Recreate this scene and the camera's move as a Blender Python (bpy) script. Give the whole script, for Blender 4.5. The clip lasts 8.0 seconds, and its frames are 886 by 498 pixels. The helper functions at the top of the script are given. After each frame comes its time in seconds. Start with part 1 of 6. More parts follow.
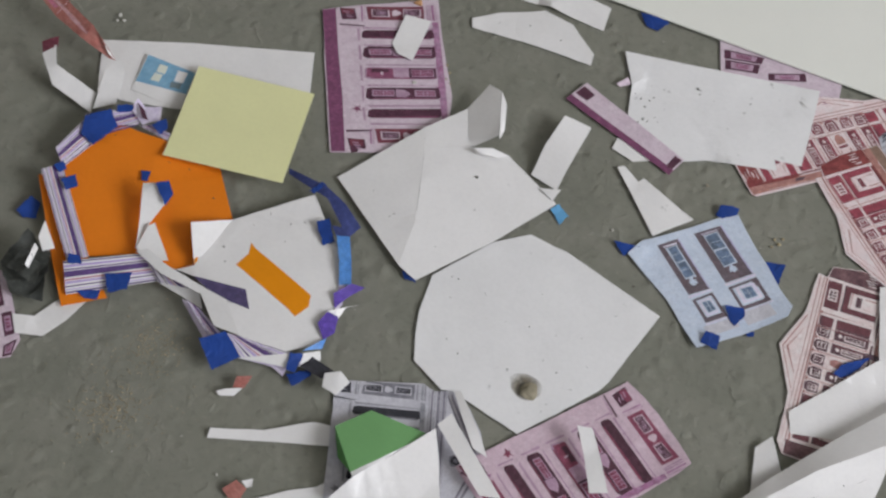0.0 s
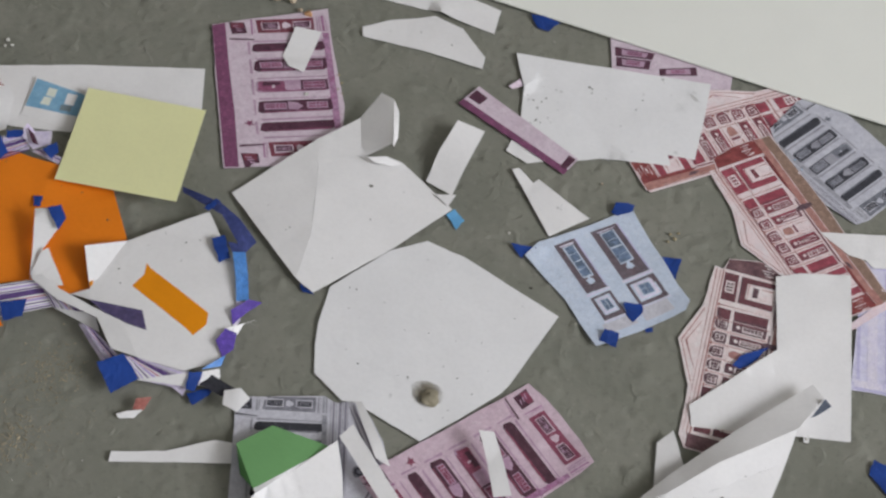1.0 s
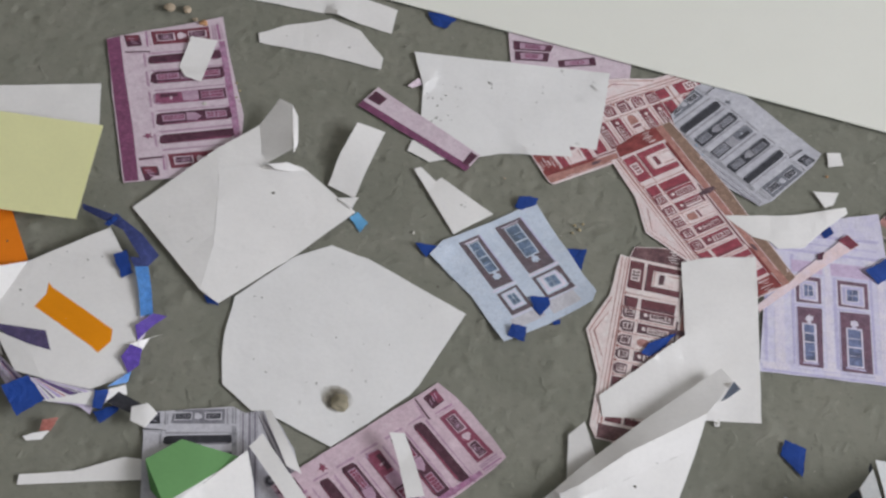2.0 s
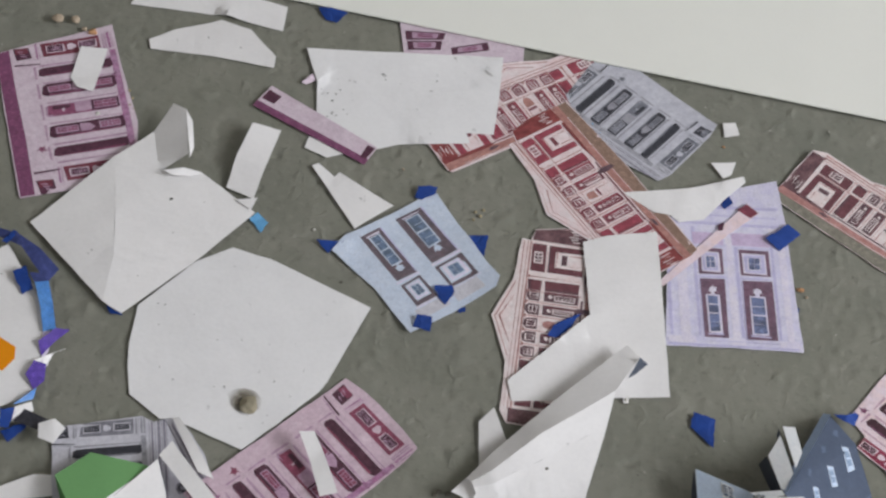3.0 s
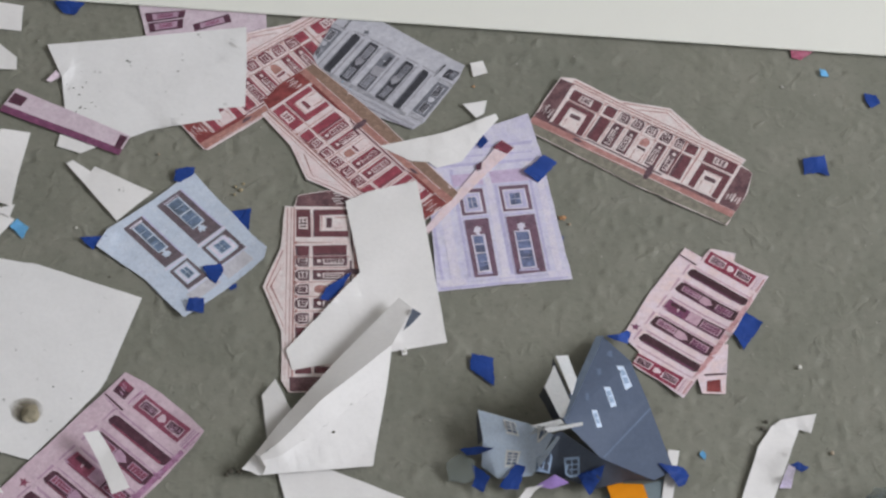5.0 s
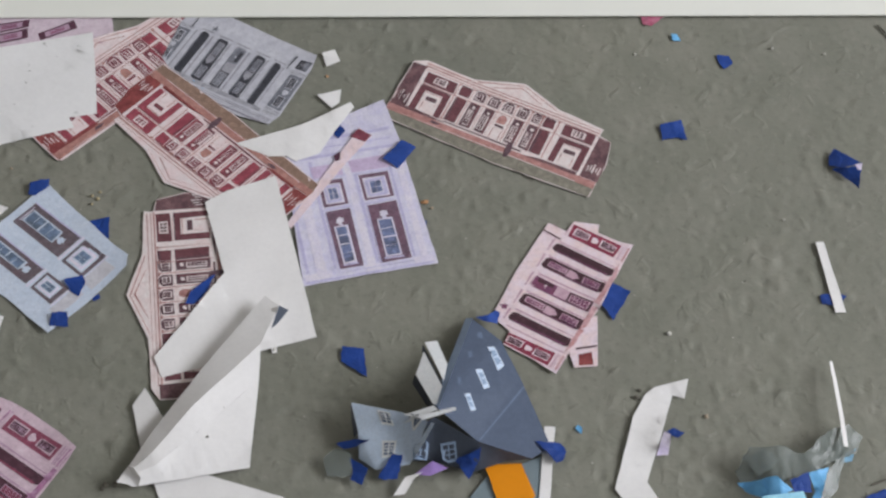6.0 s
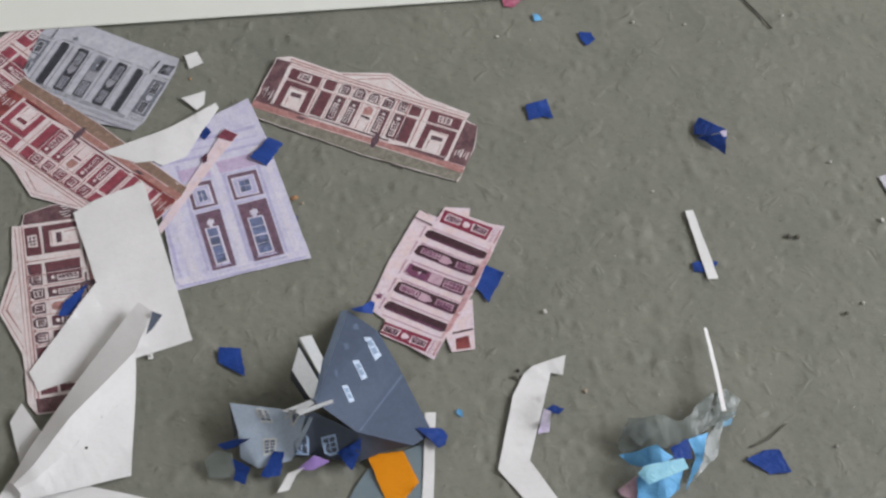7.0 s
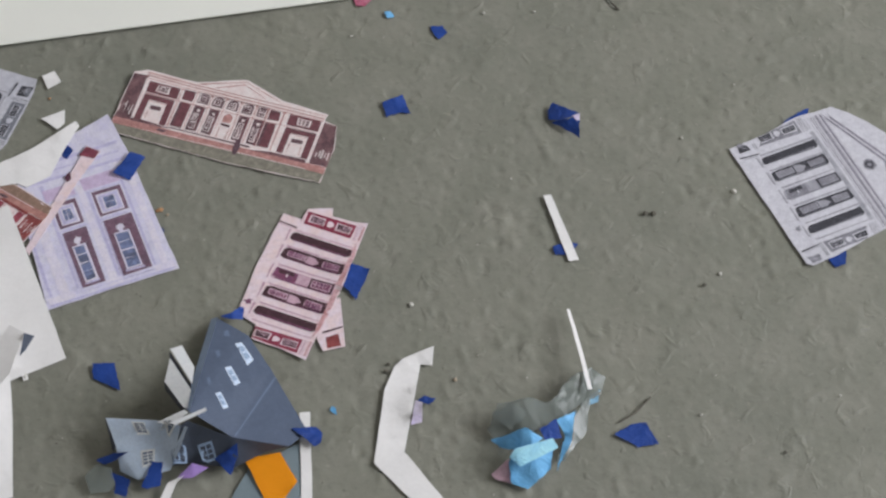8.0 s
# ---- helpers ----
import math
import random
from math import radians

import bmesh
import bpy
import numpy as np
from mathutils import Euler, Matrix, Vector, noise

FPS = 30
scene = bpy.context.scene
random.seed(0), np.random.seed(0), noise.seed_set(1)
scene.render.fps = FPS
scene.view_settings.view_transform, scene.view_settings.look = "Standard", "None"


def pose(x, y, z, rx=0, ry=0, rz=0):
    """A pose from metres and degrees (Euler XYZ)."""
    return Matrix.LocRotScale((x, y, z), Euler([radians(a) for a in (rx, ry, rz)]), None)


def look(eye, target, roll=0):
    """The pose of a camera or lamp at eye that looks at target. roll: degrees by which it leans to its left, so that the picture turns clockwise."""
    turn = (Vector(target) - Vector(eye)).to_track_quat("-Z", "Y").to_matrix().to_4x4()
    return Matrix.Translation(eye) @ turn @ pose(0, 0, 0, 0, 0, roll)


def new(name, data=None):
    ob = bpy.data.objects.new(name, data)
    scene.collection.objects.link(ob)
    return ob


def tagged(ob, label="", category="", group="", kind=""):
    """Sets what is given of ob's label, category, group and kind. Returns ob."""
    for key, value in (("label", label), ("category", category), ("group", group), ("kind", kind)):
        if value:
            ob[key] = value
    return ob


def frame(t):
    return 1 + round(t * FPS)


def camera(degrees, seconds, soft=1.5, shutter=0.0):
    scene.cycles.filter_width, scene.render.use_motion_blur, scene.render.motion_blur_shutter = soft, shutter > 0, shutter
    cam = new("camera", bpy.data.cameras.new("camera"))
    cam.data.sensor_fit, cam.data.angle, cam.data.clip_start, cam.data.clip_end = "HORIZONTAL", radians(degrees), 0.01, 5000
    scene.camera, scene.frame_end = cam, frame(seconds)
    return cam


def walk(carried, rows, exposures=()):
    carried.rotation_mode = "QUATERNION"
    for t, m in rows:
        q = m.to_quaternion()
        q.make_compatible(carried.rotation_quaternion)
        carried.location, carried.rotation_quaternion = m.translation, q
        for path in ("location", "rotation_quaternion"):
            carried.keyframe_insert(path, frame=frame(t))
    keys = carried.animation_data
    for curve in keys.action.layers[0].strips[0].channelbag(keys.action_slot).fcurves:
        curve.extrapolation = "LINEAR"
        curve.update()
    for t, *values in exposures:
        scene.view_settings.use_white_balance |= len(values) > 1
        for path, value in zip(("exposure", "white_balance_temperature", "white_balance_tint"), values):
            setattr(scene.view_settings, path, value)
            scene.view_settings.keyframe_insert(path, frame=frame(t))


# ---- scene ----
cam = camera(27.44, 8.0, soft=2.5)
# seconds, x, y, z in metres, rotation x, y, z in degrees
ROWS = [
    (0.0, 0.1485, -0.4640, 0.8660, 36.57, -5.60, 12.60),
    (0.5, 0.1613, -0.4591, 0.8709, 36.66, -5.49, 11.00),
    (1.0, 0.1740, -0.4548, 0.8738, 36.81, -5.40, 9.29),
    (1.5, 0.1874, -0.4509, 0.8757, 36.92, -5.17, 7.69),
    (3.0, 0.2258, -0.4419, 0.8822, 36.75, -4.02, 1.89),
    (3.5, 0.2403, -0.4402, 0.8898, 36.37, -3.49, -0.20),
    (4.0, 0.2548, -0.4390, 0.8957, 35.96, -3.04, -2.67),
    (4.5, 0.2685, -0.4370, 0.9024, 35.49, -2.83, -4.92),
    (6.0, 0.3051, -0.4262, 0.9094, 34.38, -2.85, -12.85),
    (6.5, 0.3227, -0.4308, 0.9060, 34.45, -2.55, -15.11),
    (7.0, 0.3383, -0.4385, 0.9106, 34.42, -2.41, -17.38),
    (7.5, 0.3501, -0.4430, 0.9222, 34.13, -2.43, -19.70),
    (8.0, 0.3668, -0.4509, 0.9383, 33.83, -2.30, -22.23),
]
walk(cam, [(t, pose(x, y, z, rx, ry, rz)) for t, x, y, z, rx, ry, rz in ROWS])

# ---- light ----
world = bpy.data.worlds.new("world")
scene.world = world
world.use_nodes = True
sky = world.node_tree.nodes.new("ShaderNodeTexSky")
sky.sky_type, sky.sun_disc = "NISHITA", False
sky.sun_elevation, sky.sun_rotation = radians(40), radians(100)
world.node_tree.links.new(sky.outputs[0], world.node_tree.nodes["Background"].inputs[0])
world.node_tree.nodes["Background"].inputs[1].default_value = 0.08


def area_light(name, eye, target, wide, high, watts, colour):
    data = bpy.data.lights.new(name, "AREA")
    data.shape, data.size, data.size_y, data.energy, data.color = "RECTANGLE", wide, high, watts, colour
    new(name, data).matrix_world = look(eye, target)


area_light("daylight_east", (3.65, -0.75, 1.9), (0.35, 0.3, 0.1), 2.4, 1.3, 152, (0.935, 0.953, 1.02))
# added fill lamp without a known source, softens the shadows
area_light("fill_south", (0.3, -2.35, 1.75), (0.3, 0.2, 0.5), 2.4, 1.2, 2.5, (0.945, 0.955, 1.0))
scene.view_settings.exposure = 0.0

# ---- materials ----
MATERIALS = {}


def lin(c):
    c /= 255
    return c / 12.92 if c < 0.04 else ((c + 0.055) / 1.055) ** 2.4


def colour(r, g, b, gain=1.25):
    return tuple(min(0.84, lin(c) * gain) for c in (r, g, b)) + (1.0,)


def shader(name):
    m = bpy.data.materials.new(name)
    m.use_nodes = True
    nodes, links = m.node_tree.nodes, m.node_tree.links
    return m, nodes, links, nodes["Principled BSDF"]


def noise_node(nodes, links, coord, scale, detail=3.0, rough=0.55, distort=0.0):
    n = nodes.new("ShaderNodeTexNoise")
    n.inputs["Scale"].default_value, n.inputs["Detail"].default_value = scale, detail
    n.inputs["Roughness"].default_value, n.inputs["Distortion"].default_value = rough, distort
    links.new(coord, n.inputs["Vector"])
    return n.outputs["Fac"]


def ramp(nodes, links, fac, lo, hi, a, b):
    r = nodes.new("ShaderNodeMapRange")
    r.inputs[1].default_value, r.inputs[2].default_value = lo, hi
    r.inputs[3].default_value, r.inputs[4].default_value = a, b
    links.new(fac, r.inputs[0])
    return r.outputs[0]


def mixed(nodes, links, fac, a, b, mode="MIX"):
    n = nodes.new("ShaderNodeMix")
    n.data_type, n.blend_type = "RGBA", mode
    for value, at in ((fac, 0), (a, 6), (b, 7)):
        if isinstance(value, (float, tuple)):
            n.inputs[at].default_value = value
        else:
            links.new(value, n.inputs[at])
    return n.outputs[2]


def bumped(nodes, links, bsdf, heights):
    last = None
    for fac, strength, distance in heights:
        b = nodes.new("ShaderNodeBump")
        b.inputs["Strength"].default_value, b.inputs["Distance"].default_value = strength, distance
        links.new(fac, b.inputs["Height"])
        if last:
            links.new(last, b.inputs["Normal"])
        last = b.outputs[0]
    links.new(last, bsdf.inputs["Normal"])


def position(nodes):
    return nodes.new("ShaderNodeNewGeometry").outputs["Position"]


def paper_material(name, rgb, vary=0.06, rough=0.75, specks=0.0, grain=0.25):
    m, nodes, links, bsdf = shader(name)
    at = position(nodes)
    base = colour(*rgb)
    dark = tuple(c * (1 - vary * 2.2) for c in base[:3]) + (1.0,)
    cloud = ramp(nodes, links, noise_node(nodes, links, at, 28, 4), 0.35, 0.7, 0.0, 0.45)
    fine = noise_node(nodes, links, at, 420, 3)
    col = mixed(nodes, links, cloud, base, dark)
    col = mixed(nodes, links, ramp(nodes, links, fine, 0.4, 0.75, 0.0, vary * 2.5), col, tuple(c * 0.7 for c in base[:3]) + (1.0,))
    if specks:
        dots = noise_node(nodes, links, at, 150, 2, 0.5)
        spread = noise_node(nodes, links, at, 14, 2)
        fac = nodes.new("ShaderNodeMath")
        fac.operation = "MULTIPLY"
        links.new(ramp(nodes, links, dots, 0.70, 0.74, 0.0, specks), fac.inputs[0])
        links.new(ramp(nodes, links, spread, 0.48, 0.62, 0.0, 1.0), fac.inputs[1])
        col = mixed(nodes, links, fac.outputs[0], col, colour(90, 85, 78))
    links.new(col, bsdf.inputs["Base Color"])
    bsdf.inputs["Roughness"].default_value = rough
    bsdf.inputs["Specular IOR Level"].default_value = 0.3
    soft = noise_node(nodes, links, at, 45, 2, 0.5, 0.6)
    bumped(nodes, links, bsdf, [(soft, grain * 0.5, 0.004), (fine, grain, 0.0004)])
    MATERIALS[name] = m


def ink_material(name, rgb, other, vary=0.8, rough=0.5):
    """Printed ink: a photograph's colour that wanders between two tones."""
    m, nodes, links, bsdf = shader(name)
    at = position(nodes)
    deep = 0.1 if name.startswith("slate") else 0.22 if sum(rgb) > 440 else 0.5
    if sum(rgb) < 300:
        rgb, other = [c + 9 for c in rgb], [c + 9 for c in other]
    cloud = ramp(nodes, links, noise_node(nodes, links, at, 130, 4, 0.65), 0.36, 0.66, 0.0, vary)
    col = mixed(nodes, links, cloud, colour(*rgb), colour(*other))
    blot = noise_node(nodes, links, at, 330, 3, 0.7, 0.5)
    col = mixed(nodes, links, ramp(nodes, links, blot, 0.5, 0.68, 0.0, deep), col, colour(*[c * 0.72 for c in rgb]))
    col = mixed(nodes, links, ramp(nodes, links, blot, 0.48, 0.3, 0.0, deep), col, colour(*[min(232, c * 1.22 + 10) for c in rgb]))
    fine = noise_node(nodes, links, at, 900, 2)
    col = mixed(nodes, links, ramp(nodes, links, fine, 0.35, 0.7, 0.0, 0.3), col, colour(*[c * 0.75 for c in rgb]))
    links.new(col, bsdf.inputs["Base Color"])
    bsdf.inputs["Roughness"].default_value = rough
    bsdf.inputs["Specular IOR Level"].default_value = 0.35
    soft = noise_node(nodes, links, at, 45, 2, 0.5, 0.6)
    bumped(nodes, links, bsdf, [(soft, 0.3, 0.003)])
    MATERIALS[name] = m


def tape_material(name, rgb, other):
    """Crepe masking tape: finely ribbed, slightly glossy, creased."""
    m, nodes, links, bsdf = shader(name)
    at = position(nodes)
    cloud = ramp(nodes, links, noise_node(nodes, links, at, 60, 4, 0.6), 0.35, 0.68, 0.0, 1.0)
    col = mixed(nodes, links, cloud, colour(*rgb), colour(*other))
    links.new(col, bsdf.inputs["Base Color"])
    bsdf.inputs["Roughness"].default_value = 0.5
    bsdf.inputs["Specular IOR Level"].default_value = 0.35
    crepe = noise_node(nodes, links, at, 700, 2, 0.6, 0.8)
    crease = noise_node(nodes, links, at, 110, 2, 0.5, 1.2)
    bumped(nodes, links, bsdf, [(crease, 0.5, 0.002), (crepe, 0.4, 0.0005)])
    MATERIALS[name] = m


paper_material("white", (215, 212, 210), 0.05)
paper_material("stained", (214, 213, 212), 0.05, 0.78, 0.8)
paper_material("cream", (205, 208, 195))
paper_material("yellow", (222, 213, 162), 0.04, 0.8)
paper_material("orange", (236, 117, 20), 0.05, 0.65)
paper_material("orangetape", (236, 132, 6), 0.05, 0.6)
paper_material("green", (106, 152, 98), 0.05, 0.6)
# shaded copy of green, for the facet folded away
paper_material("greendark", (82, 134, 76), 0.05, 0.6)
paper_material("board", (224, 219, 206), 0.015, 0.6, 0.0, 0.02)
paper_material("slategrey", (112, 125, 130), 0.08)
for key, rgb in (("crumbwhite", (188, 186, 178)), ("crumbtan", (165, 150, 130)), ("crumborange", (172, 132, 96)), ("crumbdark", (92, 89, 80)), ("crumbyellow", (152, 140, 110)), ("clay", (136, 129, 110))):
    paper_material(key, rgb, 0.16, 0.85, 0.0, 0.6)
for key, rgb, other in (
    ("skyblue", (125, 165, 190), (105, 150, 180)), ("brick", (140, 80, 72), (165, 115, 105)),
    ("maroon", (112, 52, 66), (92, 44, 56)), ("lilac", (196, 184, 212), (215, 208, 222)), ("lilacdeep", (176, 158, 200), (150, 130, 180)), ("midblue", (66, 116, 180), (88, 138, 196)),
    ("plum", (112, 62, 92), (100, 58, 84)), ("plumdark", (62, 34, 48), (88, 48, 66)),
    ("plummid", (128, 72, 98), (105, 52, 78)), ("pinkbg", (194, 176, 187), (206, 192, 200)), ("pinkcap", (150, 100, 132), (180, 150, 175)),
    ("rosebg", (218, 198, 206), (222, 190, 186)), ("peach", (220, 192, 184), (212, 182, 178)), ("rosepale", (190, 160, 172), (168, 132, 148)), ("plumpale", (176, 148, 166), (152, 118, 142)), ("greypale", (150, 149, 156), (128, 126, 134)), ("rosedark", (62, 36, 44), (50, 32, 38)), ("red", (124, 40, 62), (104, 36, 54)),
    ("rosemid", (112, 62, 86), (84, 50, 84)), ("rosecap", (176, 128, 128), (205, 175, 182)), ("rose", (160, 80, 105), (185, 130, 145)),
    ("pinkprint", (198, 176, 186), (184, 160, 172)), ("pinkdark", (72, 42, 54), (58, 36, 46)), ("pinkred", (124, 62, 82), (108, 52, 70)),
    ("greybg", (190, 189, 195), (178, 176, 184)), ("greydark", (48, 48, 54), (38, 38, 44)), ("greymid", (128, 127, 134), (104, 102, 110)),
    ("greycap", (140, 140, 146), (165, 164, 172)), ("greyline", (120, 116, 126), (142, 138, 148)),
    ("coolbg", (184, 184, 191), (166, 166, 176)), ("cooldark", (42, 42, 48), (54, 55, 62)), ("coolmid", (116, 118, 126), (92, 94, 102)),
    ("browbg", (222, 206, 204), (208, 188, 186)), ("browdark", (98, 58, 64), (82, 46, 52)), ("browmid", (74, 50, 56), (104, 82, 88)),
    ("browstrip", (172, 128, 124), (150, 104, 98)), ("grass", (128, 124, 112), (112, 108, 98)), ("browblock", (70, 46, 52), (132, 100, 102)), ("slatemid", (92, 105, 126), (80, 92, 112)), ("figure", (76, 58, 66), (98, 74, 80)), ("sandtone", (150, 139, 114), (116, 110, 96)),
    ("redbg", (226, 204, 204), (214, 190, 190)), ("redbay", (138, 62, 74), (118, 50, 62)), ("redstrip", (168, 124, 116), (148, 102, 96)),
    ("redblock", (104, 44, 46), (142, 72, 68)), ("redground", (138, 114, 100), (122, 98, 86)), ("redmid", (116, 60, 68), (86, 46, 56)),
    ("lavbg", (194, 190, 213), (206, 203, 222)), ("lavshade", (174, 169, 200), (186, 181, 208)), ("lavbay", (94, 74, 88), (112, 80, 96)),
    ("lavframe", (202, 196, 222), (214, 208, 230)), ("lavpane", (112, 122, 156), (64, 60, 68)), ("lavroof", (182, 162, 190), (196, 180, 206)),
    ("bluebg", (190, 199, 213), (178, 190, 206)), ("bluebay", (86, 78, 84), (98, 80, 86)), ("bluepane", (106, 124, 150), (66, 70, 70)),
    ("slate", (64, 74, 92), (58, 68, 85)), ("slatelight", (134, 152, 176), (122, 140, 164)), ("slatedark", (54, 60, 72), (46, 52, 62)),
    # both pale tones are raised to hold gloss of the wing and chimney
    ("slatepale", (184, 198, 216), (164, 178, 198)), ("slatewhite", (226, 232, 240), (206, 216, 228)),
    ("violet", (88, 66, 150), (70, 52, 128)), ("violetpale", (150, 122, 182), (134, 108, 168)), ("purpleline", (82, 58, 110), (66, 48, 92)),
    ("purpledark", (70, 60, 92), (56, 50, 82)), ("navy", (48, 56, 104), (36, 46, 92)), ("black", (56, 58, 54), (42, 44, 42)),
):
    ink_material(key, rgb, other, 0.4 if key.startswith("slate") else 0.8)
tape_material("tape", (29, 63, 136), (22, 49, 110))
tape_material("lightblue", (110, 172, 214), (90, 152, 198))
# lighter copy of lightblue, paints the highlight along a fold
tape_material("paleblue", (150, 200, 226), (126, 184, 216))

m, nodes, links, bsdf = shader("claystain")
at = position(nodes)
bsdf.inputs["Base Color"].default_value, bsdf.inputs["Roughness"].default_value = colour(128, 120, 102), 0.9
away = nodes.new("ShaderNodeVectorMath")
away.operation = "DISTANCE"
away.inputs[1].default_value = (0.1565, 0.1025, 0.001)
links.new(at, away.inputs[0])
fade = nodes.new("ShaderNodeMath")
fade.operation = "MULTIPLY"
links.new(ramp(nodes, links, away.outputs["Value"], 0.004, 0.0105, 1.0, 0.0), fade.inputs[0])
links.new(ramp(nodes, links, noise_node(nodes, links, at, 220, 4), 0.35, 0.6, 0.2, 0.6), fade.inputs[1])
links.new(fade.outputs[0], bsdf.inputs["Alpha"])
MATERIALS["claystain"] = m

m, nodes, links, bsdf = shader("film")
at = position(nodes)
links.new(mixed(nodes, links, noise_node(nodes, links, at, 90, 3), (0.27, 0.3, 0.28, 1.0), (0.17, 0.2, 0.18, 1.0)), bsdf.inputs["Base Color"])
bsdf.inputs["Roughness"].default_value, bsdf.inputs["Alpha"].default_value = 0.25, 0.5
bumped(nodes, links, bsdf, [(noise_node(nodes, links, at, 80, 3, 0.6, 1.5), 0.45, 0.003)])
MATERIALS["film"] = m


def floor_material():
    """Old painted concrete: grey-green, mottled, lumpy, with grit pressed in."""
    m, nodes, links, bsdf = shader("painted_concrete")
    at = position(nodes)
    big = noise_node(nodes, links, at, 4.5, 4, 0.6)
    mid = noise_node(nodes, links, at, 26, 5, 0.62, 0.4)
    fine = noise_node(nodes, links, at, 240, 4, 0.6)
    col = mixed(nodes, links, ramp(nodes, links, big, 0.35, 0.68, 0.0, 1.0), colour(118, 118, 107), colour(110, 111, 101))
    col = mixed(nodes, links, ramp(nodes, links, mid, 0.4, 0.72, 0.0, 0.5), col, colour(130, 128, 118))
    col = mixed(nodes, links, ramp(nodes, links, fine, 0.56, 0.72, 0.0, 0.5), col, colour(96, 95, 86))
    col = mixed(nodes, links, ramp(nodes, links, fine, 0.4, 0.28, 0.0, 0.4), col, colour(138, 136, 126))
    chip = noise_node(nodes, links, at, 95, 3, 0.6, 0.8)
    col = mixed(nodes, links, ramp(nodes, links, chip, 0.70, 0.76, 0.0, 0.5), col, colour(92, 90, 80))
    links.new(col, bsdf.inputs["Base Color"])
    bsdf.inputs["Roughness"].default_value = 0.55
    links.new(ramp(nodes, links, mid, 0.3, 0.7, 0.4, 0.6), bsdf.inputs["Roughness"])
    bsdf.inputs["Specular IOR Level"].default_value = 0.3
    lump = noise_node(nodes, links, at, 75, 2, 0.5, 0.8)
    wide = noise_node(nodes, links, at, 22, 3, 0.5, 1.0)
    bumped(nodes, links, bsdf, [(wide, 0.15, 0.003), (ramp(nodes, links, lump, 0.6, 0.8, 0.0, 1.0), 0.3, 0.002), (fine, 0.4, 0.0008)])
    MATERIALS["floor"] = m


def plaster_material(name, rgb):
    m, nodes, links, bsdf = shader(name)
    at = position(nodes)
    tone = noise_node(nodes, links, at, 3, 4)
    links.new(mixed(nodes, links, tone, colour(*rgb), colour(*[c * 0.94 for c in rgb])), bsdf.inputs["Base Color"])
    bsdf.inputs["Roughness"].default_value = 0.85
    bumped(nodes, links, bsdf, [(noise_node(nodes, links, at, 120, 3), 0.2, 0.001)])
    MATERIALS[name] = m


floor_material()
plaster_material("plaster", (172, 168, 162))
plaster_material("ceiling_paint", (186, 184, 180))


# ---- builders ----
from mathutils.bvhtree import BVHTree


def part(name, bm, material, parent=None, label=""):
    me = bpy.data.meshes.new(name)
    bm.to_mesh(me)
    bm.free()
    me.materials.append(MATERIALS[material])
    ob = new(name, me)
    if parent:
        ob.parent = parent
    return tagged(ob, label)


def block(bm, x0, y0, z0, x1, y1, z1):
    v = [bm.verts.new((x, y, z)) for z in (z0, z1) for y in (y0, y1) for x in (x0, x1)]
    for f in ((0, 2, 3, 1), (4, 5, 7, 6), (0, 1, 5, 4), (2, 6, 7, 3), (0, 4, 6, 2), (1, 3, 7, 5)):
        bm.faces.new([v[i] for i in f])


def ripple(x, y):
    """The slight unevenness, in metres, that all paper on the floor shares."""
    return 0.0004 * (0.5 + 0.5 * noise.noise((x * 17, y * 17, 0.3))) + 0.00012 * (1 + noise.noise((x * 60, y * 60, 5)))


def torn(points, pitch, depth):
    """An outline with the small irregularities of a torn or hand-cut edge."""
    rng = random.Random(round(sum(p[0] * 7.1 + p[1] * 3.3 for p in points), 2))
    out = []
    for (x, y, h), (xb, yb, hb) in zip(points, points[1:] + points[:1]):
        length = math.hypot(xb - x, yb - y)
        n = max(1, int(length / pitch))
        for i in range(n):
            k, d = i / n, rng.uniform(-depth, depth) if i else 0.0
            out.append((x + (xb - x) * k - (yb - y) / max(length, 0.1) * d, y + (yb - y) * k + (xb - x) / max(length, 0.1) * d, h + (hb - h) * k))
    return out


